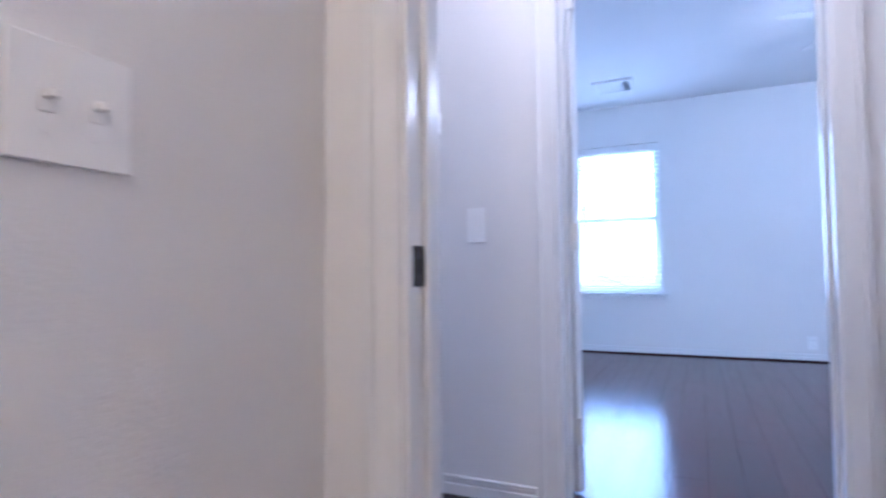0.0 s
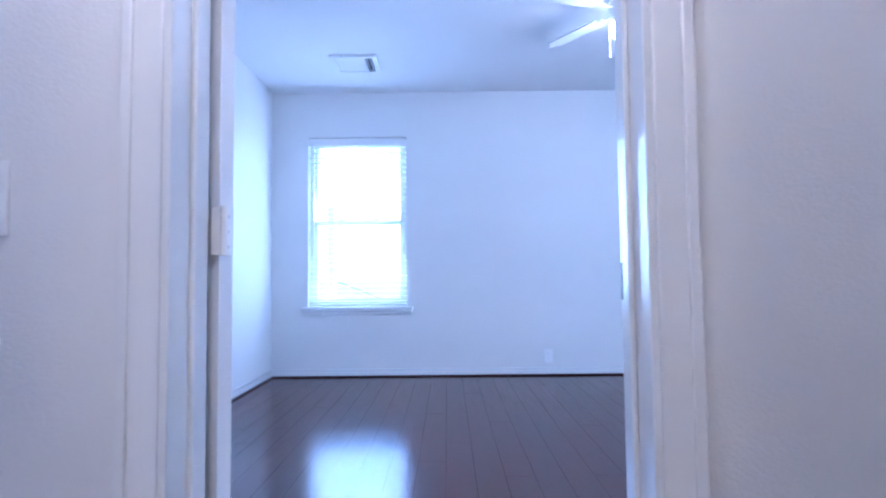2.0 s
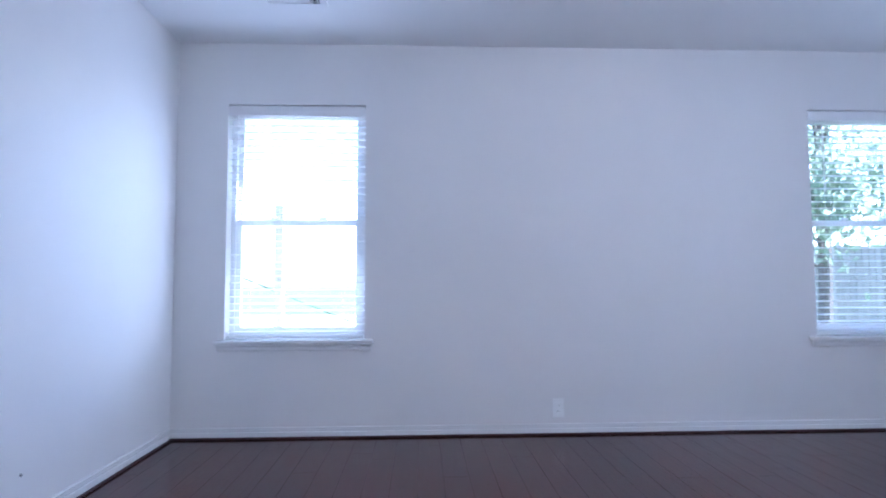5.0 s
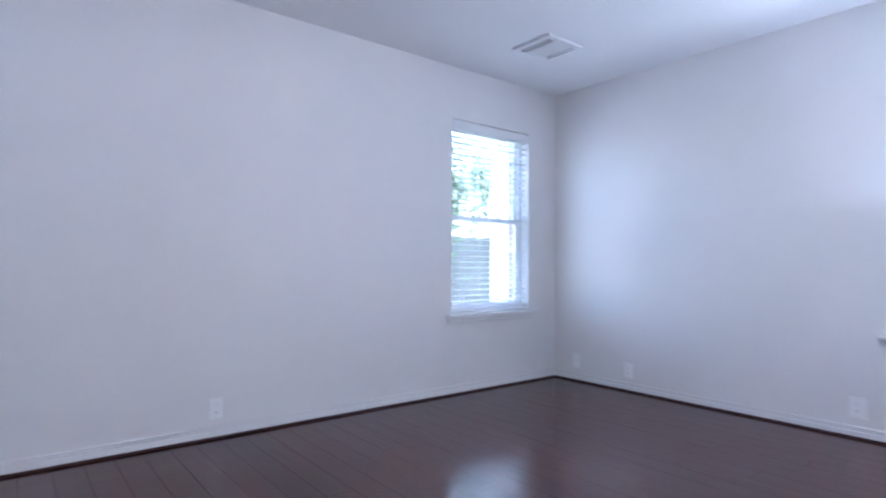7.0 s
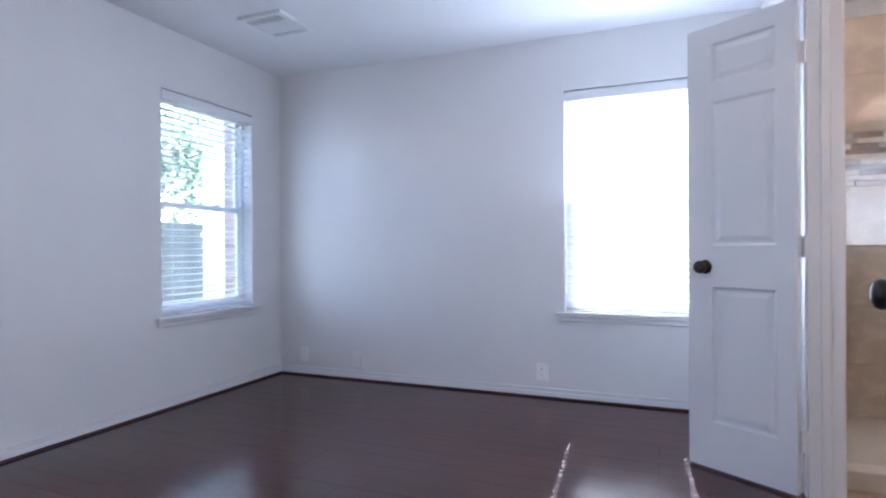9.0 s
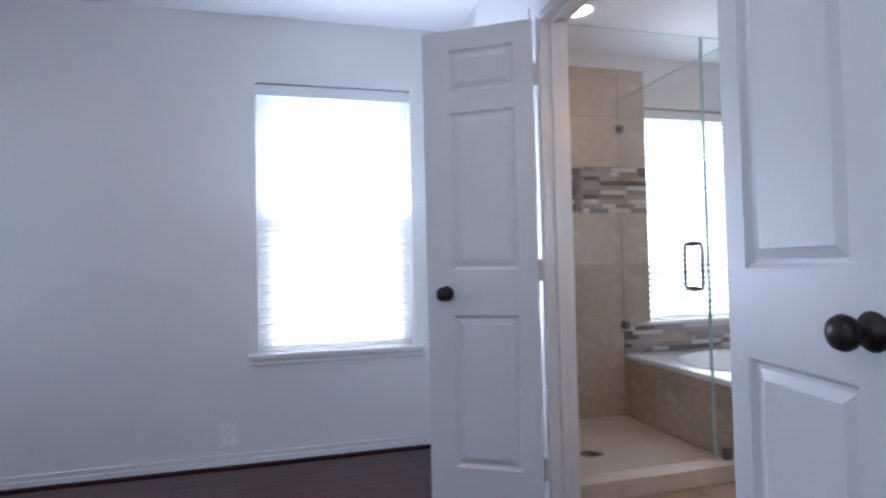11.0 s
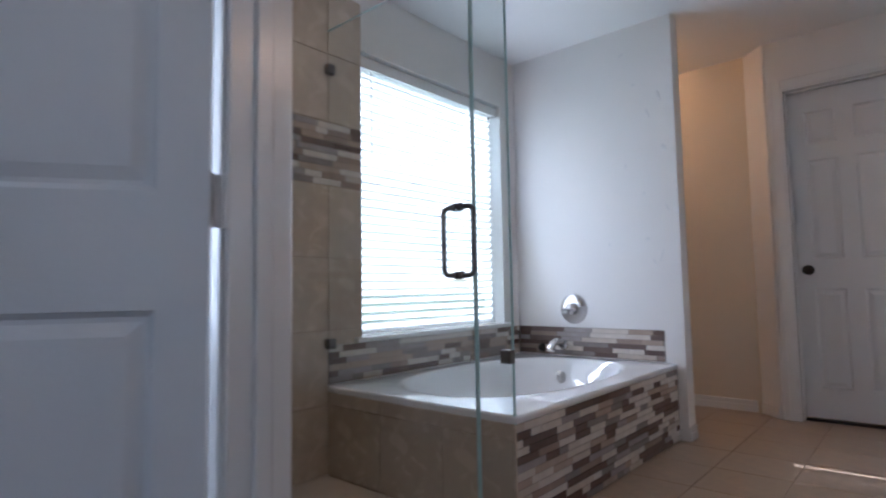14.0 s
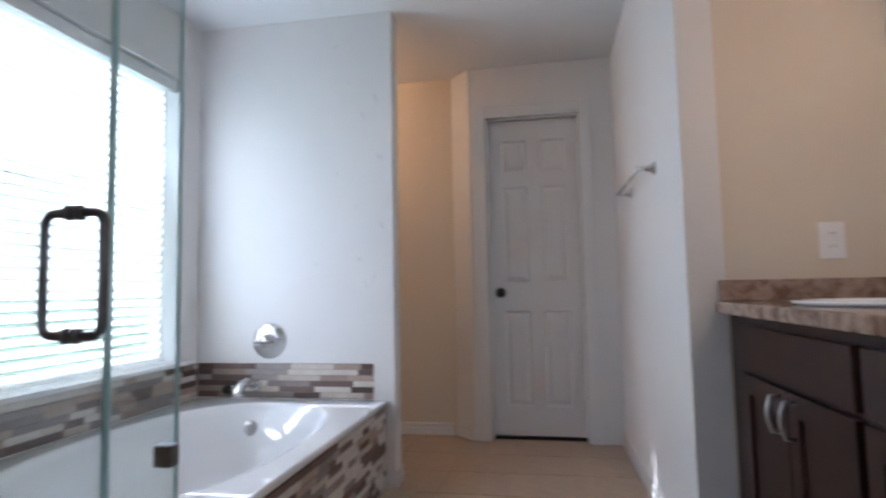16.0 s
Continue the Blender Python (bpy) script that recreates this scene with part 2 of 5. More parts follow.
def wood_mat(name, dark, light, rough, stretch, random_tint=0.35, bump=0.25, along="y"):
    """Grain stretched along one axis, each board in a tone of its own."""
    m, nt, b = mat_base(name)
    n, l = nt.nodes, nt.links
    tc, mp, info, add = n.new("ShaderNodeTexCoord"), n.new("ShaderNodeMapping"), n.new("ShaderNodeObjectInfo"), n.new("ShaderNodeVectorMath")
    k = {"x": (1 / stretch, 1, 1), "y": (1, 1 / stretch, 1), "z": (1, 1, 1 / stretch)}[along]
    mp.inputs["Scale"].default_value = k
    l.new(tc.outputs["Object"], add.inputs[0])
    cmb = n.new("ShaderNodeCombineXYZ")
    mul = n.new("ShaderNodeMath")
    mul.operation = "MULTIPLY"
    mul.inputs[1].default_value = 37.0
    l.new(info.outputs["Random"], mul.inputs[0])
    for s_ in ("X", "Y", "Z"):
        l.new(mul.outputs[0], cmb.inputs[s_])
    l.new(cmb.outputs[0], add.inputs[1])
    l.new(add.outputs[0], mp.inputs["Vector"])
    g = n.new("ShaderNodeTexNoise")
    g.inputs["Scale"].default_value, g.inputs["Detail"].default_value, g.inputs["Distortion"].default_value = 28.0, 8.0, 0.6
    l.new(mp.outputs[0], g.inputs["Vector"])
    ramp = n.new("ShaderNodeValToRGB")
    ramp.color_ramp.elements[0].position, ramp.color_ramp.elements[1].position = 0.30, 0.72
    ramp.color_ramp.elements[0].color, ramp.color_ramp.elements[1].color = (*dark, 1), (*light, 1)
    l.new(g.outputs["Fac"], ramp.inputs["Fac"])
    hsv = n.new("ShaderNodeHueSaturation")
    mr = n.new("ShaderNodeMapRange")
    mr.inputs["To Min"].default_value, mr.inputs["To Max"].default_value = 1 - random_tint, 1 + random_tint
    l.new(info.outputs["Random"], mr.inputs["Value"])
    l.new(mr.outputs[0], hsv.inputs["Value"])
    l.new(ramp.outputs[0], hsv.inputs["Color"])
    l.new(hsv.outputs[0], b.inputs["Base Color"])
    wv = n.new("ShaderNodeTexNoise")
    wv.inputs["Scale"].default_value, wv.inputs["Detail"].default_value = 9.0, 2.0
    l.new(mp.outputs[0], wv.inputs["Vector"])
    mixh = n.new("ShaderNodeMath")
    mixh.operation = "ADD"
    l.new(g.outputs["Fac"], mixh.inputs[0])
    l.new(wv.outputs["Fac"], mixh.inputs[1])
    bp = n.new("ShaderNodeBump")
    bp.inputs["Strength"].default_value, bp.inputs["Distance"].default_value = bump, 0.004
    l.new(mixh.outputs[0], bp.inputs["Height"])
    l.new(bp.outputs[0], b.inputs["Normal"])
    rr = n.new("ShaderNodeMapRange")
    rr.inputs["To Min"].default_value, rr.inputs["To Max"].default_value = rough - 0.05, rough + 0.10
    l.new(g.outputs["Fac"], rr.inputs["Value"])
    l.new(rr.outputs[0], b.inputs["Roughness"])
    return m


def palette_mat(name, colours, rough, vein=0.25, bump=0.05, spec=0.5):
    """Pieces that each take one of several colours, with soft veins."""
    m, nt, b = mat_base(name)
    n, l = nt.nodes, nt.links
    info, ramp, tc, nz = n.new("ShaderNodeObjectInfo"), n.new("ShaderNodeValToRGB"), n.new("ShaderNodeTexCoord"), n.new("ShaderNodeTexNoise")
    ramp.color_ramp.interpolation = "CONSTANT"
    e = ramp.color_ramp.elements
    while len(e) < len(colours):
        e.new(0.5)
    for i, c in enumerate(colours):
        e[i].position = i / len(colours)
        e[i].color = (*c, 1)
    l.new(info.outputs["Random"], ramp.inputs["Fac"])
    nz.inputs["Scale"].default_value, nz.inputs["Detail"].default_value, nz.inputs["Distortion"].default_value = 14.0, 6.0, 1.0
    l.new(tc.outputs["Object"], nz.inputs["Vector"])
    mr = n.new("ShaderNodeMapRange")
    mr.inputs["To Min"].default_value, mr.inputs["To Max"].default_value = 1 - vein, 1 + vein
    l.new(nz.outputs["Fac"], mr.inputs["Value"])
    hsv = n.new("ShaderNodeHueSaturation")
    l.new(mr.outputs[0], hsv.inputs["Value"])
    l.new(ramp.outputs[0], hsv.inputs["Color"])
    l.new(hsv.outputs[0], b.inputs["Base Color"])
    bp = n.new("ShaderNodeBump")
    bp.inputs["Strength"].default_value, bp.inputs["Distance"].default_value = bump, 0.003
    l.new(nz.outputs["Fac"], bp.inputs["Height"])
    l.new(bp.outputs[0], b.inputs["Normal"])
    rr = n.new("ShaderNodeMapRange")
    rr.inputs["To Min"].default_value, rr.inputs["To Max"].default_value = max(0.03, rough - 0.08), rough + 0.12
    l.new(nz.outputs["Fac"], rr.inputs["Value"])
    l.new(rr.outputs[0], b.inputs["Roughness"])
    b.inputs["Specular IOR Level"].default_value = spec
    return m


M_GLASS = glass_mat("window_glass", (0.97, 0.99, 0.985))
M_SHOWER = glass_mat("shower_glass", (0.972, 0.988, 0.984))
M_EDGE = noisy("glass_edge", (0.50, 0.70, 0.69), (0.60, 0.78, 0.77), 30, 0.12, 0.0)
M_SLAT = slat_mat()
M_PLANK = wood_mat("plank_wood", (0.032, 0.0078, 0.006), (0.076, 0.020, 0.014), 0.16, 9.0, 0.24, 0.22)
M_SHOE = wood_mat("dark_shoe_mould", (0.026, 0.010, 0.008), (0.055, 0.020, 0.016), 0.28, 9.0, 0.1, 0.1)
M_SUBFLOOR = noisy("joint_shadow", (0.012, 0.006, 0.005), (0.02, 0.01, 0.009), 20, 0.6, 0.1)
M_CAB = wood_mat("espresso_cabinet", (0.015, 0.0055, 0.004), (0.036, 0.013, 0.0085), 0.42, 10.0, 0.12, 0.1, "z")
M_TILE = palette_mat("wall_tile", [(0.53, 0.44, 0.345), (0.545, 0.455, 0.36), (0.515, 0.425, 0.33), (0.55, 0.465, 0.37)], 0.24, 0.16, 0.03)
M_FTILE = palette_mat("floor_tile", [(0.425, 0.32, 0.225), (0.435, 0.33, 0.235), (0.415, 0.31, 0.215), (0.43, 0.325, 0.23)], 0.30, 0.26, 0.05)
M_GROUT = noisy("grout", (0.41, 0.32, 0.235), (0.45, 0.355, 0.265), 30, 0.85, 0.2)
M_WGROUT = noisy("wall_grout", (0.30, 0.24, 0.18), (0.34, 0.275, 0.21), 30, 0.85, 0.2)
M_MGROUT = noisy("mosaic_grout", (0.22, 0.18, 0.15), (0.28, 0.23, 0.19), 30, 0.85, 0.2)
M_MOSAIC = palette_mat("mosaic_strip", [(0.56, 0.49, 0.42), (0.15, 0.105, 0.088), (0.64, 0.58, 0.52), (0.26, 0.23, 0.22), (0.44, 0.35, 0.28), (0.17, 0.125, 0.11),
                                        (0.64, 0.58, 0.52), (0.36, 0.325, 0.31), (0.13, 0.092, 0.08), (0.66, 0.61, 0.555), (0.32, 0.25, 0.21)], 0.17, 0.2, 0.04)
M_PAN = noisy("shower_pan", (0.58, 0.50, 0.41), (0.63, 0.55, 0.46), 14, 0.45, 0.15, 90)
M_CLAMP = noisy("smoked_nickel", (0.13, 0.12, 0.115), (0.22, 0.205, 0.195), 12, 0.32, 0.02, 200, metal=1.0)
M_GRANITE = noisy("granite", (0.20, 0.12, 0.085), (0.46, 0.35, 0.27), 26, 0.14, 0.02, 60, detail=12)
M_MIRROR = noisy("mirror_silver", (0.86, 0.87, 0.87), (0.88, 0.89, 0.89), 2, 0.02, 0.0, metal=1.0, rough_var=0.01)
M_SCREEN = noisy("lcd_screen", (0.10, 0.12, 0.13), (0.13, 0.15, 0.16), 5, 0.2, 0.0)
M_GRILLE = noisy("vent_shadow", (0.06, 0.06, 0.065), (0.09, 0.09, 0.095), 5, 0.7, 0.0)
M_FAN = noisy("fan_white", (0.78, 0.78, 0.77), (0.82, 0.82, 0.81), 5, 0.35, 0.02)
M_BOWL = glow_mat("fan_light_glass", (1.0, 0.90, 0.78), 6.0)
M_BULB_WARM = glow_mat("warm_lamp_glass", (1.0, 0.70, 0.42), 2.2)
M_PATCH = noisy("spackle_patch", (0.69, 0.69, 0.69), (0.77, 0.77, 0.765), 20, 0.8, 0.3, 60)

# ---- walls, floors, ceilings ----
wall_north = structure("wall_north", wall_bm("y", 0, 0.15, -0.12, 5.46, 0, H, [(*W1, *WZ), (*W2, *WZ)]), M_WALL, "white painted bedroom wall with two windows", "wall")
structure("wall_west", wall_bm("x", -0.12, 0, -3.2, 0, 0, H), M_WALL, "plain white painted bedroom wall", "wall")
structure("wall_east", wall_bm("x", XE, XE + 0.15, YS, 0, 0, H, [(*W3, *WZ3)]), M_WALL, "white painted bedroom wall with one window", "wall")
structure("wall_south_1", wall_bm("y", YD2, YD, -4.6, XJ, 0, H, [(*HALL_DOOR, 0, DOOR_H), (*SIDE_DOOR, 0, DOOR_H)]), M_WALL, "white wall with the hall door and a cased opening", "wall")
wall_south = structure("wall_south_2", wall_bm("y", YH, YS, XJ, 5.583, 0, H, [(*BATH_DOOR, 0, DOOR_H)]), M_WALL, "white wall with the bathroom doors", "wall")
structure("wall_south_step", wall_bm("x", XJ, XJ + 0.12, YD2, YH - 0.001, 0, H), M_WALL, "short white wall return", "wall")
structure("wall_corner", moved(wall_bm("y", -0.10, 0, 0, 0.76, 0, H), pose(0.0, -3.2, 0, 0, 0, -45)), M_WALL, "slanted white wall across the room corner", "wall")
wall_bath_east = structure("wall_bath_east", wall_bm("x", XB, XB + 0.15, -7.62, YH, 0, H, [(*BW, *BWZ), NICHE]), M_WALL, "white bathroom wall with a wide window over the tub", "wall")
wall_tub_end = structure("wall_bath_tub_end", wall_bm("y", YT - 0.115, YT, 4.312, XB, 0, H), M_WALL, "white wall stub with patched scuffs at the tap end of the tub", "wall")
structure("wall_bath_nook", wall_bm("y", -7.62, YN, 4.02, XB, 0, H), M_WARM_LIT, "white wall of the toilet nook, warm lamp light put into its colour", "wall")
structure("wall_bath_closet", wall_bm("y", -7.62, YC, 2.95, 4.02, 0, H, [(3.27, 3.92, 0, 2.17)]), M_WALL, "white wall with the closet door", "wall")
structure("wall_bath_towel", wall_bm("x", 2.95, 3.07, YC, -5.60, 0, H), M_WALL, "white wall with a towel bar", "wall")
structure("wall_bath_vanity_end", wall_bm("y", -5.72, -5.60, 2.30, 2.95, 0, H), M_WARM_LIT, "wall beside the vanity, warm lamp light put into its colour", "wall")
structure("wall_bath_west", wall_bm("x", 2.355, 2.42, -5.60, YD2, 0, H), M_WALL, "wall behind the vanity mirror", "wall")
structure("wall_hall_south", wall_bm("y", YL, YL2, -1.2, 2.354, 0, H, [(*LOBBY_DOOR, 0, DOOR_H)]), M_WALL, "hall wall with an open doorway", "wall")
structure("wall_hall_west", wall_bm("x", -1.32, -1.2, YL, YD2, 0, H), M_WALL, "plain hall end wall", "wall")
structure("wall_lobby_west", wall_bm("x", 0.79, 0.91, -7.6, YL, 0, H), M_WALL, "cream wall with a double light switch", "wall")
structure("wall_lobby_east", wall_bm("x", 2.06, 2.18, -7.6, YL, 0, H), M_WALL, "plain lobby wall", "wall")
structure("wall_lobby_south", wall_bm("y", -7.72, -7.6, 0.79, 2.18, 0, H), M_WALL, "plain lobby end wall", "wall")
LH = 3.7
structure("wall_living_west", wall_bm("x", -4.72, -4.6, YD, 0.15, 0, LH), M_WALL, "plain living room wall", "wall")
structure("wall_living_north", wall_bm("y", 0, 0.15, -4.6, -0.121, 0, LH, [(-3.95, -2.75, 2.36, 3.45)]), M_WALL, "white living room wall with a high window", "wall")
structure("wall_living_south", wall_bm("y", YD2, YD, -4.6, 0.3, H, LH), M_WALL, "white living room wall above the opening", "wall")
structure("wall_living_east", wall_bm("x", -0.121, 0.0, YD, 0.15, H + 0.101, LH), M_WALL, "white living room wall above the bedroom", "wall")
structure("ceiling_living", bm_box(-4.72, 0.3, YD2, 0.15, LH, LH + 0.1), M_CEIL, "high white living room ceiling", "ceiling")
structure("floor_living", bm_box(-4.72, -0.121, YD2, 0.15, -0.10, 0), M_PLANK, "glossy dark wood living room floor", "floor")
structure("floor_living_corner", bm_box(-0.1205, 0.56, YD2 + 0.001, -3.2, -0.006, -0.001), M_PLANK, "dark wood floor by the cased opening", "floor")
structure("wall_closet_back", wall_bm("y", -7.72, -7.625, 2.9, 4.1, 0, H), M_WALL, "closed back behind the closet door", "wall")
structure("ceiling_bedroom", bm_box(-0.12, 5.46, YD2, 0.15, H, H + 0.1), M_CEIL, "flat white bedroom ceiling", "ceiling")
structure("ceiling_bath", bm_box(2.301, 5.583, -7.72, YD2 - 0.001, H, H + 0.1), M_CEIL, "flat white bathroom ceiling", "ceiling")
structure("ceiling_hall", bm_box(-1.32, 2.30, -7.72, YD2, H, H + 0.1), M_CEIL, "flat white hall ceiling", "ceiling")
floor_bed = structure("floor_bedroom", bm_box(-0.12, 5.46, YD2, 0.15, -0.10, -0.006), M_SUBFLOOR, "dark glossy hand-scraped wood plank floor", "floor")
floor_bath = structure("floor_bath", bm_box(2.36, 5.583, -7.72, YH, -0.10, -0.004), M_GROUT, "beige stone-look tile floor", "floor")
structure("floor_hall", bm_box(-1.32, 2.356, -7.72, YD2, -0.10, 0), M_PLANK, "dark wood hall floor", "floor")

bench = thing("storage_bench", "low white built-in bench along the far wall", "bench", -3.5, -0.25, 0)
part("body", bm_box(-1.0, 1.6, -0.20, 0.248, 0.0, 0.48, 0.006), M_TRIM, bench)
part("bench_top", bm_box(-1.02, 1.62, -0.22, 0.248, 0.481, 0.53, 0.006), M_TRIM, bench)

# slanted corner between the nook and the closet wall
bm = bm_box(-0.11, 0.11, -0.05, 0.0, 0, H)
structure("wall_bath_corner", moved(bm, pose(4.085, YC - 0.07, 0, 0, 0, -45)), M_WALL, "slanted wall corner beside the closet door", "wall")


# ---- baseboards ----
def baseboard(name, x0, y0, x1, y1, nx, ny, shoe=True, h=0.07):
    """A low white board along a wall from one point to another; (nx, ny) points into the room."""
    def strip(t0, t1, z0, z1, bev):
        xs, ys = sorted((x0 + nx * t0, x1 + nx * t1)), sorted((y0 + ny * t0, y1 + ny * t1))
        return bm_box(xs[0], xs[1], ys[0], ys[1], z0, z1, bev)
    b = join(strip(0.0, 0.014, 0.0, h * 0.60, 0.003), strip(0.0, 0.009, h * 0.60, h * 0.84, 0.002), strip(0.0, 0.013, h * 0.84, h, 0.003))
    ob = structure(name, b, M_TRIM, "low white moulded baseboard", "baseboard")
    if shoe:
        structure(name + "_shoe", strip(0.013, 0.026, 0.0, 0.014, 0.005), M_SHOE, "dark wood shoe moulding at the floor", "moulding")
    return ob


baseboard("baseboard_north", 0, 0, XE, 0, 0, -1)
baseboard("baseboard_west", 0, -3.2, 0, -0.03, 1, 0)
baseboard("baseboard_east", XE, YS, XE, -0.03, -1, 0)
baseboard("baseboard_south_1", 0.56, YD, HALL_DOOR[0] - 0.075, YD, 0, 1)
baseboard("baseboard_south_2", HALL_DOOR[1] + 0.075, YD, XJ - 0.002, YD, 0, 1)
baseboard("baseboard_south_4", XJ + 0.002, YS, BATH_DOOR[0] - 0.075, YS, 0, 1)
baseboard("baseboard_south_3", BATH_DOOR[1] + 0.075, YS, XE - 0.03, YS, 0, 1)
baseboard("baseboard_hall_1", SIDE_DOOR[1] + 0.075, YD2, HALL_DOOR[0] - 0.075, YD2, 0, -1, False)
baseboard("baseboard_hall_2", HALL_DOOR[1] + 0.075, YD2, 2.35, YD2, 0, -1, False)
baseboard("baseboard_nook", 4.18, YN, XB, YN, 0, 1, False, 0.08)
baseboard("baseboard_towel", 3.07, YC, 3.07, -5.60, 1, 0, False, 0.08)
baseboard("baseboard_stub", 4.312, YT - 0.115, 4.312, YT + 0.0, -1, 0, False, 0.08)
bm = join(bm_box(-0.09, 0.09, 0.0, 0.013, 0, 0.058, 0.002), bm_box(-0.09, 0.09, 0.0, 0.009, 0.058, 0.08, 0.002))
structure("baseboard_corner", moved(bm, pose(4.085, YC - 0.07, 0, 0, 0, -45)), M_TRIM, "low white moulded baseboard", "baseboard")


# ---- doorways ----
def doorway(name, axis_y0, axis_y1, x0, x1, h, stop_y, casings, label):
    """Jamb lining, stops and casings of an opening in a wall that runs along x. casings: (y of the face, direction)."""
    frame_ = thing(name, label, "door frame", (x0 + x1) / 2, (axis_y0 + axis_y1) / 2, 0, 0, "", "structure")
    cx, cy = (x0 + x1) / 2, (axis_y0 + axis_y1) / 2
    T = 0.018
    def put(nm, a, b, c, d, e, f, bev=0.002):
        part(nm, bm_box(a - cx, b - cx, c - cy, d - cy, e, f, bev), M_TRIM, frame_)
    put("jamb", x0 + 0.001, x0 + T, axis_y0 - 0.003, axis_y1 + 0.003, 0.001, h - 0.001)
    put("jamb", x1 - T, x1 - 0.001, axis_y0 - 0.003, axis_y1 + 0.003, 0.001, h - 0.001)
    put("head_jamb", x0 + T, x1 - T, axis_y0 - 0.003, axis_y1 + 0.003, h - T, h - 0.001)
    s0, s1 = stop_y
    put("stop", x0 + T, x0 + T + 0.011, s0, s1, 0.001, h - T, 0.003)
    put("stop", x1 - T - 0.011, x1 - T, s0, s1, 0.001, h - T, 0.003)
    put("head_stop", x0 + T + 0.011, x1 - T - 0.011, s0, s1, h - T - 0.011, h - T, 0.003)
    for y, d in casings:
        ya, yb, yc = y + 0.003 * d, y + 0.012 * d, y + 0.019 * d
        for a, b, side in ((x0 - 0.062, x0 - 0.006 + 0.012, -1), (x1 + 0.006 - 0.012, x1 + 0.062, 1)):
            lo, hi = sorted((ya, yb))
            body = bm_box(a - cx, b - cx, lo - cy, hi - cy, 0.001, h + 0.056, 0.004, 2)
            o0, o1 = (a, a + 0.02) if side < 0 else (b - 0.02, b)
            lo, hi = sorted((yb, yc))
            band = bm_box(o0 - cx, o1 - cx, lo - cy, hi - cy, 0.001, h + 0.056, 0.003, 2)
            part("casing", join(body, band), M_TRIM, frame_)
        lo, hi = sorted((ya, yb))
        put("head_casing", x0 + 0.006, x1 - 0.006, lo, hi, h - 0.006, h + 0.056, 0.004)
    return frame_


def strike_plate(name, x, y, z, face, label="dark bronze strike plate in the door jamb"):
    t_ = thing(name, label, "strike plate", x, y, z, 0 if face > 0 else 180)
    b = bm_box(0, 0.003, -0.019, 0.019, -0.035, 0.035, 0.001)
    part("plate", b, M_BRONZE, t_)
    part("latch_hole", bm_box(0.003, 0.0036, -0.006, 0.008, -0.013, 0.013), M_RECESS, t_)
    part("lip", bm_box(0, 0.005, 0.019, 0.033, -0.030, 0.030, 0.0015), M_BRONZE, t_)
    for dz in (-0.027, 0.027):
        part("screw", moved(lathe([(0, 0.001), (0.004, 0.001), (0.004, 0)], 10), pose(0.003, 0, dz, 0, 90, 0)), M_BRONZE, t_)
    return t_


doorway("door_frame_hall", YD2, YD, *HALL_DOOR, DOOR_H, (YD - 0.078, YD - 0.043), ((YD2, -1), (YD, 1)), "white painted door frame between hall and bedroom")
doorway("door_frame_bath", YH, YS, *BATH_DOOR, DOOR_H, (YS - 0.078, YS - 0.043), ((YH, -1), (YS, 1)), "white painted double door frame to the bathroom")
doorway("door_frame_side", YD2, YD, *SIDE_DOOR, DOOR_H, (YD - 0.078, YD - 0.043), ((YD2, -1),), "white painted door frame to the living room")
doorway("door_frame_lobby", YL, YL2, *LOBBY_DOOR, DOOR_H, (YL + 0.052, YL + 0.087), ((YL, -1), (YL2, 1)), "cream lit door frame between lobby and hall")
doorway("door_frame_closet", YC - 0.12, YC, 3.27, 3.92, 2.17, (YC - 0.065, YC - 0.045), ((YC, 1),), "white painted closet door frame")
strike_plate("strike_plate", HALL_DOOR[1] - 0.018, YD - 0.022, 0.838, -1)
strike_plate("strike_plate", LOBBY_DOOR[0] + 0.018, -4.997, 0.822, 1)


# ---- doors ----
def panel_bm(x0, x1, z0, z1, T):
    """A raised door panel, moulded on both faces."""
    bm = bmesh.new()
    for s in (1, -1):
        rings = []
        for inset, depth in ((0, 0.003), (0.010, 0.011), (0.018, 0.011), (0.040, 0.004), (0.046, 0.004)):
            y = s * (T / 2 - depth)
            rings.append([bm.verts.new(p) for p in ((x0 + inset, y, z0 + inset), (x1 - inset, y, z0 + inset), (x1 - inset, y, z1 - inset), (x0 + inset, y, z1 - inset))])
        for a, b in zip(rings, rings[1:]):
            for k in range(4):
                bm.faces.new((a[k], a[(k + 1) % 4], b[(k + 1) % 4], b[k]))
        bm.faces.new(rings[-1])
    return bm


def knob(parent, x, y, z, s, mat):
    """A round knob on its rose, out along s * y."""
    k = part("knob", moved(lathe([(0.0, 0.0), (0.031, 0.0), (0.033, 0.004), (0.028, 0.010), (0.013, 0.013), (0.011, 0.030), (0.017, 0.036), (0.027, 0.044), (0.030, 0.054), (0.026, 0.064), (0.014, 0.070), (0, 0.071)], 20),
                           pose(x, y, z, -90 * s, 0, 0)), mat, parent, "dark bronze round door knob", True)
    return k


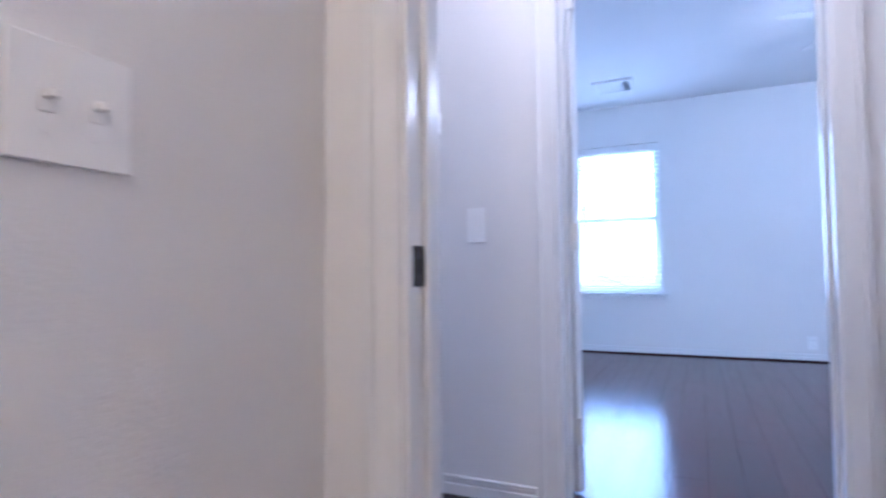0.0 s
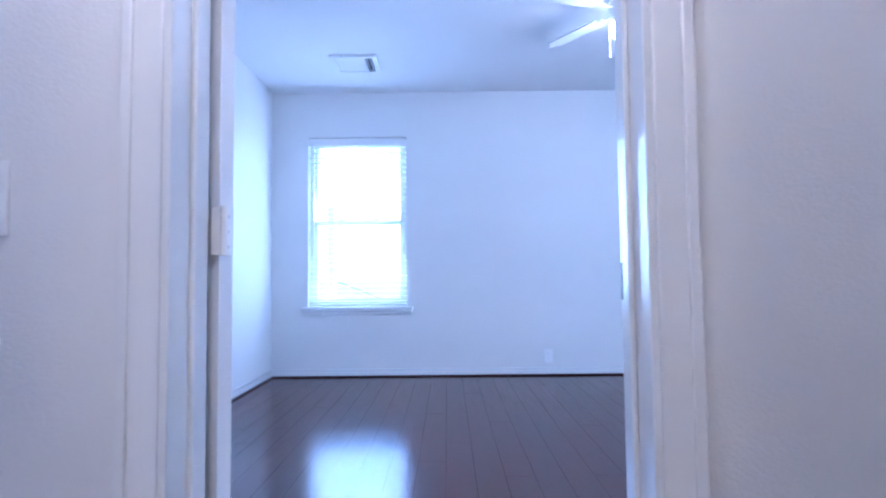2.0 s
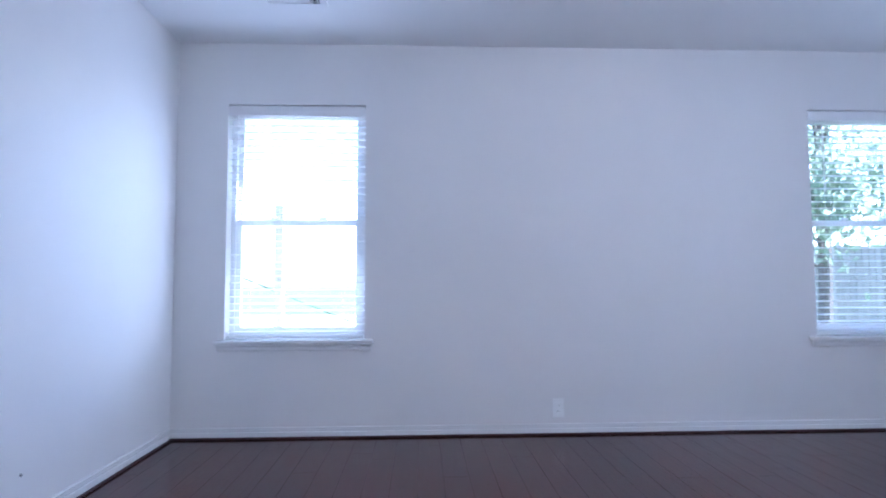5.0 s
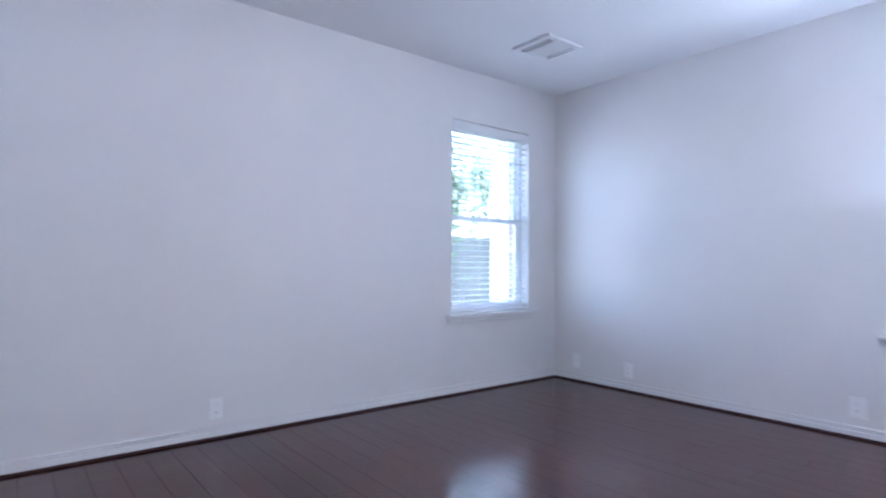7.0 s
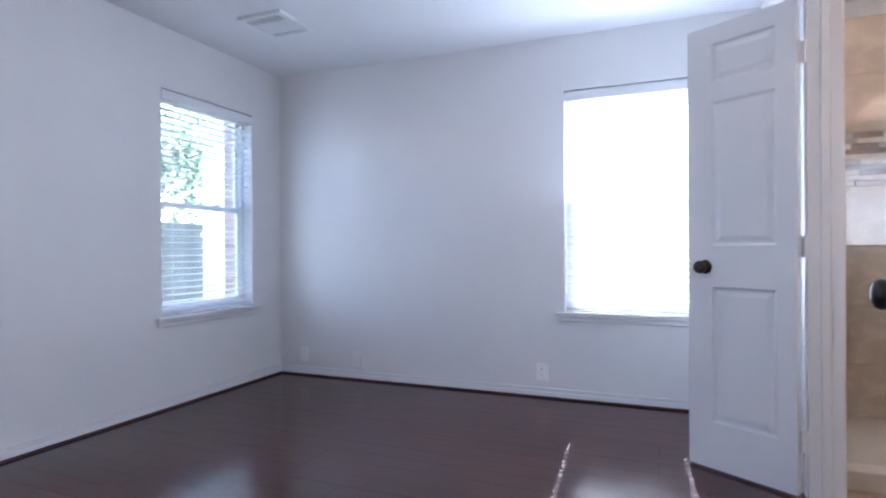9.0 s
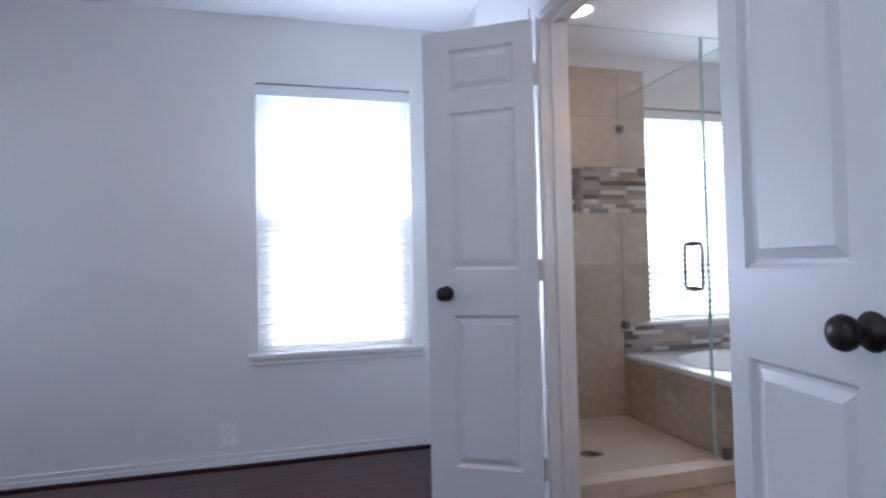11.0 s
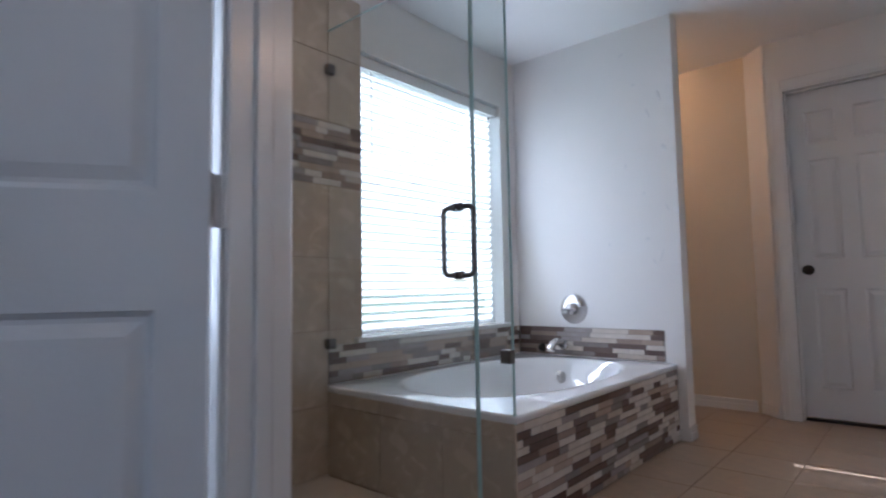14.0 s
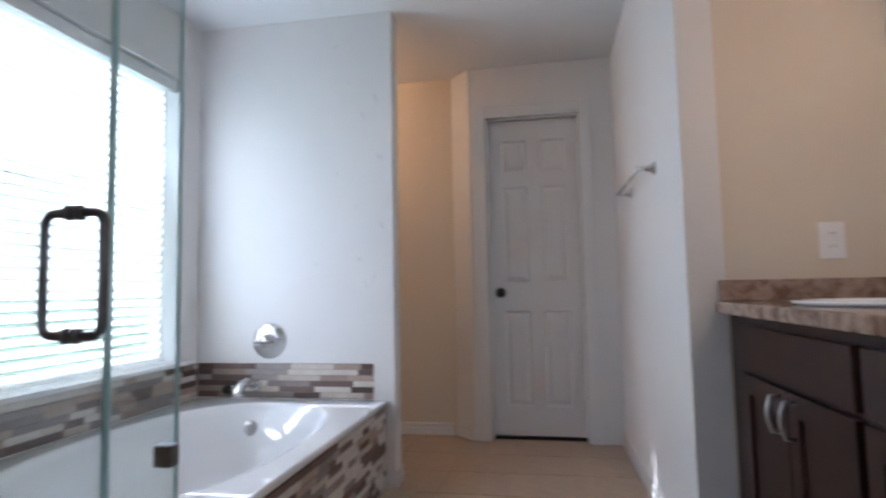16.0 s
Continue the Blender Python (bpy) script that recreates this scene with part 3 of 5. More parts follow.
def hinge(parent, x, y, z, e0=0.014):
    side = 1 if y > 0 else -1
    h_ = part("hinge", join(moved(lathe([(0, -0.048), (0.0075, -0.048), (0.0075, 0.048), (0, 0.048)], 10), pose(x, y, z)), bm_box(x, e0 - 0.0005, y - 0.002, y + 0.001, z - 0.046, z + 0.046),
                            bm_box(e0 - 0.0035, e0 - 0.0005, *sorted((-0.033 * side, y)), z - 0.046, z + 0.046, 0.001)), M_TRIM, parent, "white painted hinge")
    for dz in (-0.03, 0.0, 0.03):
        part("screw", moved(lathe([(0, 0.001), (0.004, 0.001), (0.004, 0)], 8), pose(e0 - 0.0035, -0.018 * side, z + dz, 0, -90, 0)), M_NICKEL, h_)
    return h_


def panel_door(name, label, L, HD, cols, rows, x, y, rz, knob_x, knob_z, hinge_side, group="", T=0.035, bottom=0.012, mid=1.0275, e0=0.014):
    """A moulded panel door; local x runs along the leaf from its hinge edge."""
    d = thing(name, label, "door", x, y, bottom, rz, group)
    holes = [(c0, c1, r0, r1) for c0, c1 in cols for r0, r1 in rows]
    b = wall_bm("y", -T / 2, T / 2, e0, L, 0, HD, holes)
    off = Matrix.Translation((0, -T / 2 * hinge_side, 0))
    part("leaf_frame", moved(b, off), M_DOOR, d)
    for h_ in holes:
        part("panel", moved(panel_bm(*h_, T), off), M_DOOR, d)
    for s in (1, -1):
        knob(d, knob_x, s * T / 2 - T / 2 * hinge_side, knob_z - bottom, s, M_BRONZE)
    for z in (0.22, mid, HD - 0.22):
        hinge(d, -0.002, 0.004 * hinge_side, z, e0)
    return d


ROWS = ((0.215, 0.845), (1.035, 1.70), (1.79, 1.97))
panel_door("bathroom_door", "white three-panel door leaf standing open into the bedroom", 0.495, 2.055, ((0.10, 0.38),), ROWS, 4.141, YS + 0.007, 57.5, 0.410, 0.948, -1, "bathroom double door", e0=0.022)
panel_door("bathroom_door", "white three-panel door leaf folded back beside the wall", 0.495, 2.055, ((0.10, 0.38),), ROWS, 3.134, YS + 0.007, 170, 0.415, 0.948, 1, "bathroom double door", e0=0.034)
panel_door("bedroom_door", "white panel door standing open against the wall", 0.78, 2.055, ((0.10, 0.35), (0.43, 0.68)), ROWS, HALL_DOOR[0] + 0.047, YD + 0.010, 157, 0.715, 0.86, 1, mid=0.931)
bd = bpy.data.objects["bedroom_door"]
for z_ in (0.22, 0.931, 1.835):
    part("hinge_leaf", moved(bm_box(-0.026, 0.002, -0.002, 0.001, z_ - 0.046, z_ + 0.046), pose(0, 0, 0, 0, 0, -157)), M_TRIM, bd, "white painted hinge")
cd = panel_door("closet_door", "closed white six-panel closet door with a dark knob", 0.618, 2.12, ((0.095, 0.265), (0.355, 0.525)), ((0.19, 0.82), (1.01, 1.66), (1.76, 1.98)), 3.279, YC - 0.082, 0, 0.551, 0.965, 1, "", 0.035, 0.022)
# Near-black strip painted as the shade in the gap below the closet door
structure("closet_gap_shade", bm_box(3.29, 3.90, YC - 0.118, YC - 0.07, 0.0, 0.004), M_RECESS, "dark strip painted as the shade under the closet door", "threshold")
structure("threshold_bath", bm_box(BATH_DOOR[0] + 0.018, BATH_DOOR[1] - 0.018, YH - 0.01, YH + 0.045, 0.0, 0.009, 0.004), M_SHOE, "dark wood threshold strip", "threshold")


# ---- windows and blinds ----
def window_unit(name, label, m, w, h, sash=True, apron=True):
    """A vinyl window in an opening w by h; local x along the wall, y outwards, z up from the opening's sill."""
    win = thing(name, label, "window", kind="structure")
    win.matrix_basis = m
    part("window_frame", wall_bm("y", 0.085, 0.14, 0.001, w - 0.001, 0.001, h - 0.001, [(0.032, w - 0.032, 0.032, h - 0.032)]), M_VINYL, win)
    mid = h * 0.5
    if sash:
        up = part("upper_sash", wall_bm("y", 0.114, 0.134, 0.033, w - 0.033, mid - 0.018, h - 0.033, [(0.065, w - 0.065, mid + 0.018, h - 0.065)]), M_VINYL, win)
        lo = part("lower_sash", wall_bm("y", 0.090, 0.112, 0.033, w - 0.033, 0.033, mid + 0.018, [(0.068, w - 0.068, 0.075, mid - 0.02)]), M_VINYL, win)
        panes = ((up, 0.124, mid + 0.018, h - 0.065, 0.065), (lo, 0.101, 0.075, mid - 0.02, 0.068))
        for lx in (0.28, w - 0.28):
            part("sash_lock", bm_box(lx - 0.025, lx + 0.025, 0.072, 0.092, mid + 0.018, mid + 0.034, 0.004), M_VINYL, win)
    else:
        panes = ((win, 0.112, 0.032, h - 0.032, 0.032),)
    for parent, y, z0, z1, e in panes:
        p = part("pane", bm_box(e, w - e, y - 0.002, y + 0.002, z0, z1), M_GLASS, parent)
        p.visible_shadow = False
    part("window_sill", join(bm_box(-0.055, w + 0.055, -0.045, -0.001, -0.020, 0.004, 0.006, 2), bm_box(0.002, w - 0.002, -0.001, 0.085, -0.012, 0.004)), M_TRIM, win)
    if apron:
        part("apron", join(bm_box(-0.040, w + 0.040, -0.016, -0.001, -0.062, -0.020, 0.003), bm_box(-0.046, w + 0.046, -0.026, -0.001, -0.036, -0.020, 0.004)), M_TRIM, win)
    return win


def blind(name, label, m, w, h, tilt, cords, gap=0.008, drop=0.0):
    """A two-inch slatted blind in the same local axes. tilt: degrees by which the outer slat edge dips."""
    b = thing(name, label, "blind")
    b.matrix_basis = m
    part("headrail", bm_box(gap, w - gap, 0.012, 0.062, h - 0.050, h - 0.003, 0.002), M_VINYL, b)
    part("valance", bm_box(0.002, w - 0.002, -0.003, 0.007, h - 0.074, h - 0.013, 0.003, 2), M_VINYL, b)
    x0, x1 = gap, w - gap
    holes = [(c - 0.0085, c + 0.0085, -0.004, 0.004) for c in cords]
    me = None
    count = round((h - 0.137 - drop) / 0.0445)
    pitch, z = (h - 0.137 - drop) / count, h - 0.085
    n = 0
    while n <= count:
        s_tilt = tilt + random.uniform(-1.2, 1.2)
        if me is None:
            ob = part("slat", moved(wall_bm("y", -0.0013, 0.0013, x0, x1, -0.0255, 0.0255, holes), pose(0, 0, 0, -90, 0, 0)), M_SLAT, b)
            me = ob.data
        else:
            ob = new("slat", me)
            ob.parent = b
        ob.matrix_local = pose(0, 0.037, z, -s_tilt, random.uniform(-0.12, 0.12), 0)
        z -= pitch
        n += 1
    part("bottom_rail", bm_box(x0, x1, 0.012, 0.062, 0.012 + drop, 0.030 + drop, 0.003), M_SLAT, b)
    for c in cords:
        part("ladder_cord", join(*[tube([(c, y, 0.03 + drop), (c, y, h - 0.06)], 0.0008, 5) for y in (0.012, 0.062)]), M_SLAT, b)
    part("tilt_wand", join(tube([(0.10, 0.004, h - 0.08), (0.101, 0.000, h - 0.55)], 0.004, 6), tube([(0.10, 0.006, h - 0.06), (0.10, 0.004, h - 0.08)], 0.002, 6)), M_PLASTIC, b)
    return b


WH = WZ[1] - WZ[0]
SLOT = {"window_1": (pose(W1[0], 0, WZ[0]), W1[1] - W1[0], WH), "window_2": (pose(W2[0], 0, WZ[0]), W2[1] - W2[0], WH),
        "window_3": (pose(XE, W3[1], WZ3[0], 0, 0, -90), W3[1] - W3[0], WZ3[1] - WZ3[0]), "window_4": (pose(XB, BW[1], BWZ[0], 0, 0, -90), BW[1] - BW[0], BWZ[1] - BWZ[0])}
window_unit("window_1", "white vinyl single-hung window with a painted sill", *SLOT["window_1"])
window_unit("window_2", "white vinyl single-hung window near the room corner", *SLOT["window_2"])
window_unit("window_3", "white vinyl single-hung window flooded with sun", *SLOT["window_3"])
window_unit("window_4", "wide white vinyl window over the tub", *SLOT["window_4"], False, False)
w_ = SLOT["window_1"][1]
blind("window_blind", "white slatted blind lowered with its slats open", *SLOT["window_1"], -4, (0.14, w_ - 0.14))
w_ = SLOT["window_2"][1]
blind("window_blind", "white slatted blind with open slats, garden behind", *SLOT["window_2"], -4, (0.14, w_ - 0.14))
w_ = SLOT["window_3"][1]
blind("window_blind", "white slatted blind tilted shut against the sun", *SLOT["window_3"], 52, (0.11, w_ - 0.203))
w_ = SLOT["window_4"][1]
blind("window_blind", "wide white slatted blind tilted shut over the tub", SLOT["window_4"][0] @ pose(0, 0.026, 0), *SLOT["window_4"][1:], 42, (0.17, w_ / 2, w_ - 0.17), 0.046)


# ---- small fixtures ----
def outlet(name, label, m, w=0.072, h=0.116, kind="outlet"):
    """A wall plate; local x along the wall, y out of it, z up."""
    t_ = thing(name, label, {"outlet": "outlet", "switch": "light switch", "double": "light switch", "blank": "wall plate"}[kind])
    t_.matrix_basis = m
    part("plate", bm_box(-w / 2, w / 2, 0.0005, 0.0065, -h / 2, h / 2, 0.002, 2), M_PLASTIC, t_)
    if kind == "outlet":
        for dz in (-0.021, 0.021):
            s = part("socket", bm_box(-0.017, 0.017, 0.0065, 0.009, dz - 0.014, dz + 0.014, 0.003, 2), M_PLASTIC, t_)
            for dx in (-0.006, 0.006):
                part("slot", bm_box(dx - 0.001, dx + 0.001, 0.0088, 0.0094, dz - 0.003, dz + 0.006), M_RECESS, s)
    elif kind == "switch":
        part("rocker", join(bm_box(-0.016, 0.016, 0.0065, 0.0105, -0.033, 0.0, 0.001), bm_box(-0.016, 0.016, 0.0065, 0.0085, 0.0, 0.033, 0.001)), M_PLASTIC, t_)
    elif kind == "double":
        for dx in (-0.026, 0.026):
            part("toggle", join(bm_box(dx - 0.006, dx + 0.006, 0.0065, 0.008, -0.013, 0.013, 0.001), bm_box(dx - 0.0045, dx + 0.0045, 0.008, 0.021, 0.0, 0.010, 0.002)), M_PLASTIC, t_)
            for dz in (-0.032, 0.032):
                part("screw", moved(lathe([(0, 0.001), (0.003, 0.001), (0.003, 0)], 8), pose(dx, 0.0065, dz, -90, 0, 0)), M_PLASTIC, t_)
    return t_


outlet("wall_outlet", "white duplex outlet low on the window wall", pose(2.408, 0, 0.165, 0, 0, 180))
outlet("wall_outlet", "white duplex outlet low in the wall corner", pose(XE, -0.74, 0.160, 0, 0, 90))
outlet("cable_plate", "blank white cable plate low in the wall corner", pose(XE, -0.24, 0.170, 0, 0, 90), kind="blank")
outlet("wall_outlet", "white outlet plate low beside the sunny window", pose(XE, -2.228, 0.175, 0, 0, 90), 0.082, 0.12)
outlet("light_switch", "white rocker light switch beside the bedroom door", pose(0.774, YD2, 0.988, 0, 0, 180), 0.074, 0.126, "switch")
outlet("light_switch", "white double toggle switch on the cream lobby wall", pose(0.91, -5.476, 0.990, 0, 0, -90), 0.130, 0.128, "double")
outlet("wall_outlet", "white outlet plate above the vanity splashback", pose(2.625, -5.60, 1.13, 0, 0, 0), 0.075, 0.118)

th = thing("thermostat", "white wall thermostat with a grey screen", "thermostat", 0.572, YD2, 1.384, 180)
part("body", bm_box(-0.062, 0.062, 0.0005, 0.027, -0.042, 0.042, 0.010, 3), M_PLASTIC, th)
part("screen", bm_box(-0.014, 0.050, 0.0265, 0.0285, -0.012, 0.031, 0.001), M_SCREEN, th)
part("panel_line", bm_box(-0.030, 0.052, 0.0265, 0.0280, -0.030, -0.023, 0.001), M_TRIM, th)
for dz in (0.022, 0.0):
    part("button", bm_box(-0.044, -0.026, 0.0265, 0.030, dz - 0.006, dz + 0.006, 0.002), M_PLASTIC, th)


def ceiling_vent(name, label, x, y, sx, sy, rz):
    """A raised ceiling register: closed middle louvres, two open ones towards +x."""
    v = thing(name, label, "ceiling vent", x, y, H, rz)
    part("backing", bm_box(-sx / 2 + 0.03, sx / 2 - 0.03, -sy / 2 + 0.03, sy / 2 - 0.03, -0.003, -0.001), M_GRILLE, v)
    fr = wall_bm("y", -0.020, -0.0005, -sx / 2, sx / 2, -sy / 2, sy / 2, [(-sx / 2 + 0.035, sx / 2 - 0.035, -sy / 2 + 0.035, sy / 2 - 0.035)])
    part("vent_frame", moved(fr, pose(0, 0, 0, 90, 0, 0)), M_FAN, v)
    n = 10
    for i in range(n):
        xx = -sx / 2 + 0.048 + (sx - 0.096) * i / (n - 1)
        turn_ = (12, 6, 4, 5, 4, 6, 5, 8, -80, -84)[i]
        part("slat", moved(bm_box(-0.0155, 0.0155, -sy / 2 + 0.035, sy / 2 - 0.035, -0.0007, 0.0007), pose(xx, 0, -0.014, 0, turn_, 0)), M_FAN, v)
    return v


ceiling_vent("ceiling_vent", "white louvred ceiling vent by the first window", 0.855, -0.69, 0.35, 0.33, 0)
ceiling_vent("ceiling_vent", "white louvred ceiling vent near the corner", 4.385, -0.71, 0.35, 0.33, 180)

# ceiling fan with a lit glass bowl
fan = thing("ceiling_fan", "white five-blade ceiling fan with a lit glass bowl", "ceiling fan", 2.585, -1.78, H)
part("canopy", lathe([(0, -0.001), (0.075, -0.001), (0.075, -0.03), (0.055, -0.055), (0.03, -0.06), (0, -0.06)], 28), M_FAN, fan, smooth=True)
part("motor", lathe([(0, -0.06), (0.06, -0.06), (0.10, -0.075), (0.112, -0.10), (0.112, -0.145), (0.09, -0.17), (0.06, -0.18), (0, -0.18)], 32), M_FAN, fan, smooth=True)
part("light_fitter", lathe([(0, -0.18), (0.055, -0.18), (0.07, -0.195), (0.105, -0.205), (0.105, -0.222), (0, -0.222)], 28), M_FAN, fan, smooth=True)
part("glass_bowl", lathe([(0.100, -0.223), (0.104, -0.235), (0.100, -0.265), (0.085, -0.297), (0.055, -0.318), (0.02, -0.326), (0, -0.327)], 32), M_BOWL, fan, "lit frosted glass bowl", True)
for k in range(5):
    a = 53 + 72 * k
    arm = part("blade_arm", moved(bm_box(0.09, 0.20, -0.018, 0.018, -0.150, -0.144, 0.002), pose(0, 0, 0, 0, 0, a)), M_FAN, fan)
    bb = bm_box(0.17, 0.62, -0.062, 0.062, -0.003, 0.003, 0.0)
    bmesh.ops.bevel(bb, geom=[e for e in bb.edges if abs(e.verts[0].co.z - e.verts[1].co.z) > 1e-4], offset=0.035, segments=4, affect="EDGES")
    part("blade", moved(bb, pose(0, 0, -0.140, 0, 0, a) @ pose(0, 0, 0, -9)), M_FAN, fan)
for dx, dy, ln in ((-0.109, 0.02, 0.205), (0.107, -0.03, 0.19)):
    pts = [(dx, dy, -0.213), (dx, dy, -0.213 - ln + 0.02)]
    ch = part("pull_chain", tube(pts, 0.0022, 6), M_FAN, fan)
    part("fob", moved(lathe([(0, 0.012), (0.004, 0.010), (0.008, 0), (0.005, -0.010), (0, -0.012)], 10), pose(dx, dy, -0.213 - ln + 0.012)), M_FAN, ch, smooth=True)


def dome_light(name, label, x, y, mat):
    d = thing(name, label, "ceiling light", x, y, H)
    part("base", lathe([(0, -0.001), (0.14, -0.001), (0.14, -0.02), (0.13, -0.025), (0, -0.025)], 28), M_FAN, d, smooth=True)
    part("glass_dome", lathe([(0.128, -0.026), (0.122, -0.05), (0.095, -0.078), (0.05, -0.093), (0, -0.097)], 28), mat, d, smooth=True)
    return d


M_HALL_GLASS = glow_mat("hall_lamp_glass", (1.0, 0.76, 0.52), 4.0)
dome_light("ceiling_light", "round frosted ceiling light in the hall", 1.25, -4.42, M_HALL_GLASS)
dome_light("ceiling_light", "round frosted ceiling light in the lobby", 1.45, -6.75, M_HALL_GLASS)
dome_light("ceiling_light", "round warm ceiling light in the nook", 4.95, -6.98, M_BULB_WARM)

can = thing("recessed_light", "small recessed ceiling light above the shower", "ceiling light", 4.86, -4.16, H)
part("trim_ring", lathe([(0.082, -0.001), (0.115, -0.001), (0.115, -0.006), (0.088, -0.012), (0.082, -0.006)], 28), M_FAN, can, smooth=True)
part("lens", lathe([(0.083, -0.004), (0.05, -0.006), (0, -0.007)], 24), M_BULB_WARM, can)

# small nail hole left in the wall
nh = thing("nail_hole", "small dark nail hole in the wall", "wall mark", 0.0, -1.28, 0.22)
part("hole", moved(lathe([(0, 0.0015), (0.006, 0.001), (0.007, 0)], 10), pose(0, 0, 0, 0, 90, 0)), M_RECESS, nh)

# ---- bathtub ----
def rect_point(a, hx, hy):
    c, s = math.cos(a), math.sin(a)
    k = min(hx / max(abs(c), 1e-6), hy / max(abs(s), 1e-6))
    return c * k, s * k


def oval_point(a, rx, ry, e=2.4):
    c, s = math.cos(a), math.sin(a)
    k = (abs(c / rx) ** e + abs(s / ry) ** e) ** (-1 / e)
    return c * k, s * k


CXT, CYT, HXT, HYT, ZT = (TX + XB) / 2, (YT + TY) / 2, (XB - TX) / 2, (TY - YT) / 2, 0.432
tub = thing("bathtub", "glossy white drop-in oval soaking tub", "bathtub", CXT, CYT, 0)
bm = bmesh.new()
N = 96
angles = sorted({2 * math.pi * i / N for i in range(N)} | {math.atan2(sy_ * HYT, sx_ * HXT) % (2 * math.pi) for sx_ in (1, -1) for sy_ in (1, -1)})
rings = []
for kind_, fx, fy, z_ in (("r", HXT - 0.006, HYT - 0.006, ZT - 0.030), ("r", HXT + 0.004, HYT - 0.004, ZT - 0.012), ("r", HXT - 0.001, HYT - 0.005, ZT - 0.002), ("r", HXT - 0.012, HYT - 0.012, ZT),
                          ("o", 0.455, 0.735, ZT + 0.002), ("o", 0.440, 0.715, ZT + 0.004), ("o", 0.428, 0.700, ZT - 0.004), ("o", 0.415, 0.680, ZT - 0.035),
                          ("o", 0.385, 0.640, ZT - 0.16), ("o", 0.350, 0.590, ZT - 0.29), ("o", 0.300, 0.530, ZT - 0.345), ("o", 0.20, 0.40, ZT - 0.36), ("o", 0.05, 0.1, ZT - 0.362)):
    f = rect_point if kind_ == "r" else oval_point
    rings.append([bm.verts.new((*f(a, fx, fy), z_)) for a in angles])
for a_, b_ in zip(rings, rings[1:]):
    for i in range(len(angles)):
        j = (i + 1) % len(angles)
        bm.faces.new((a_[i], a_[j], b_[j], b_[i]))
bm.faces.new(rings[-1])
part("shell", bm, M_TUB, tub, smooth=True)
ov = part("overflow_cover", moved(lathe([(0, 0.016), (0.034, 0.015), (0.044, 0.008), (0.047, 0)], 24), pose(0.13, -0.648, 0.315, -80, 0, 0)), M_NICKEL, tub, "chrome overflow cover", True)
part("overflow_lever", moved(bm_box(-0.012, 0.012, -0.018, 0.018, 0.012, 0.020, 0.003), pose(0.13, -0.648, 0.315, -80, 0, 0)), M_CHROME, ov)
part("tub_drain", lathe([(0, 0.004), (0.025, 0.004), (0.035, 0.0)], 20), M_CHROME, tub, smooth=True, m=pose(0.05, -0.40, ZT - 0.362))

valve = thing("tub_valve", "round chrome tub valve with a lever handle", "tap", 5.005, YT, 0.738)
part("escutcheon", moved(lathe([(0, 0.018), (0.055, 0.016), (0.086, 0.010), (0.096, 0.0)], 32), pose(0, 0.0005, 0, -90, 0, 0)), M_SATIN, valve, smooth=True)
part("hub", moved(lathe([(0, 0.06), (0.030, 0.058), (0.036, 0.046), (0.040, 0.014)], 24), pose(0, 0, 0, -90, 0, 0)), M_NICKEL, valve, smooth=True)
part("lever", bm_box(-0.052, 0.052, 0.056, 0.070, -0.008, 0.006, 0.004, 2), M_CLAMP, valve, "dark metal lever")
spout = thing("tub_spout", "chrome tub spout on the mosaic band", "tap", 5.085, YT + 0.008, 0.505)
part("spout", join(moved(lathe([(0, 0.0), (0.034, 0.0), (0.030, 0.012), (0.024, 0.018), (0, 0.018)], 20), pose(0, 0, 0, -90, 0, 0)),
                   tube([(0, 0.010, 0.002), (0, 0.05, 0.022), (0, 0.10, 0.028), (0, 0.145, 0.012), (0, 0.168, -0.018), (0, 0.172, -0.03)], 0.024, 16)), M_CHROME, spout, smooth=True)
stub = thing("pipe_stub", "small dark capped pipe stub on the mosaic", "pipe", 5.245, YT + 0.008, 0.478)
part("cap", moved(lathe([(0, 0.03), (0.018, 0.028), (0.022, 0.01), (0.030, 0.0)], 14), pose(0, 0, 0, -90, 0, 0)), M_BRONZE, stub, smooth=True)

# ---- shower ----
structure("shower_pan", join(bm_box(TX, XB, TY + 0.01, YH, 0.0, 0.022, 0.004)), M_PAN, "beige cast shower floor with a square drain", "shower floor")
structure("shower_curb", bm_box(TX - 0.06, TX + 0.05, TY + 0.012, YH, 0.0, 0.085, 0.008, 2), M_PAN, "low pale cast shower curb", "shower curb")
structure("tub_side_wall", bm_box(TX + 0.012, XB, TY - 0.05, TY - 0.004, 0.0, ZT - 0.03), M_GROUT, "tiled tub side towards the shower", "tub wall")
tub_apron = structure("tub_apron", bm_box(TX + 0.010, TX + 0.05, YT, TY - 0.05, 0.0, ZT - 0.03), M_MGROUT, "tub front clad in strip mosaic", "tub apron")
dr = thing("shower_drain", "square steel shower drain cover", "drain", 4.82, -4.13, 0.022, 20)
part("cover", bm_box(-0.055, 0.055, -0.055, 0.055, 0.0, 0.003, 0.001), M_NICKEL, dr)
for k in range(5):
    part("slot", bm_box(-0.04, 0.04, -0.041 + 0.02 * k, -0.035 + 0.02 * k, 0.003, 0.0035), M_RECESS, dr)

GT = 2.175
sg = thing("shower_enclosure", "frameless clear glass shower enclosure beside the tub", "shower glass", TX + 0.01, TY, 0)


def glass_panel(name, x0, x1, y0, y1, z0, z1, label, edges):
    p = part(name, bm_box(x0, x1, y0, y1, z0, z1), M_SHOWER, sg, label)
    p.visible_shadow = False
    for e in edges:
        part("glass_edge", bm_box(*e), M_EDGE, p)
    return p


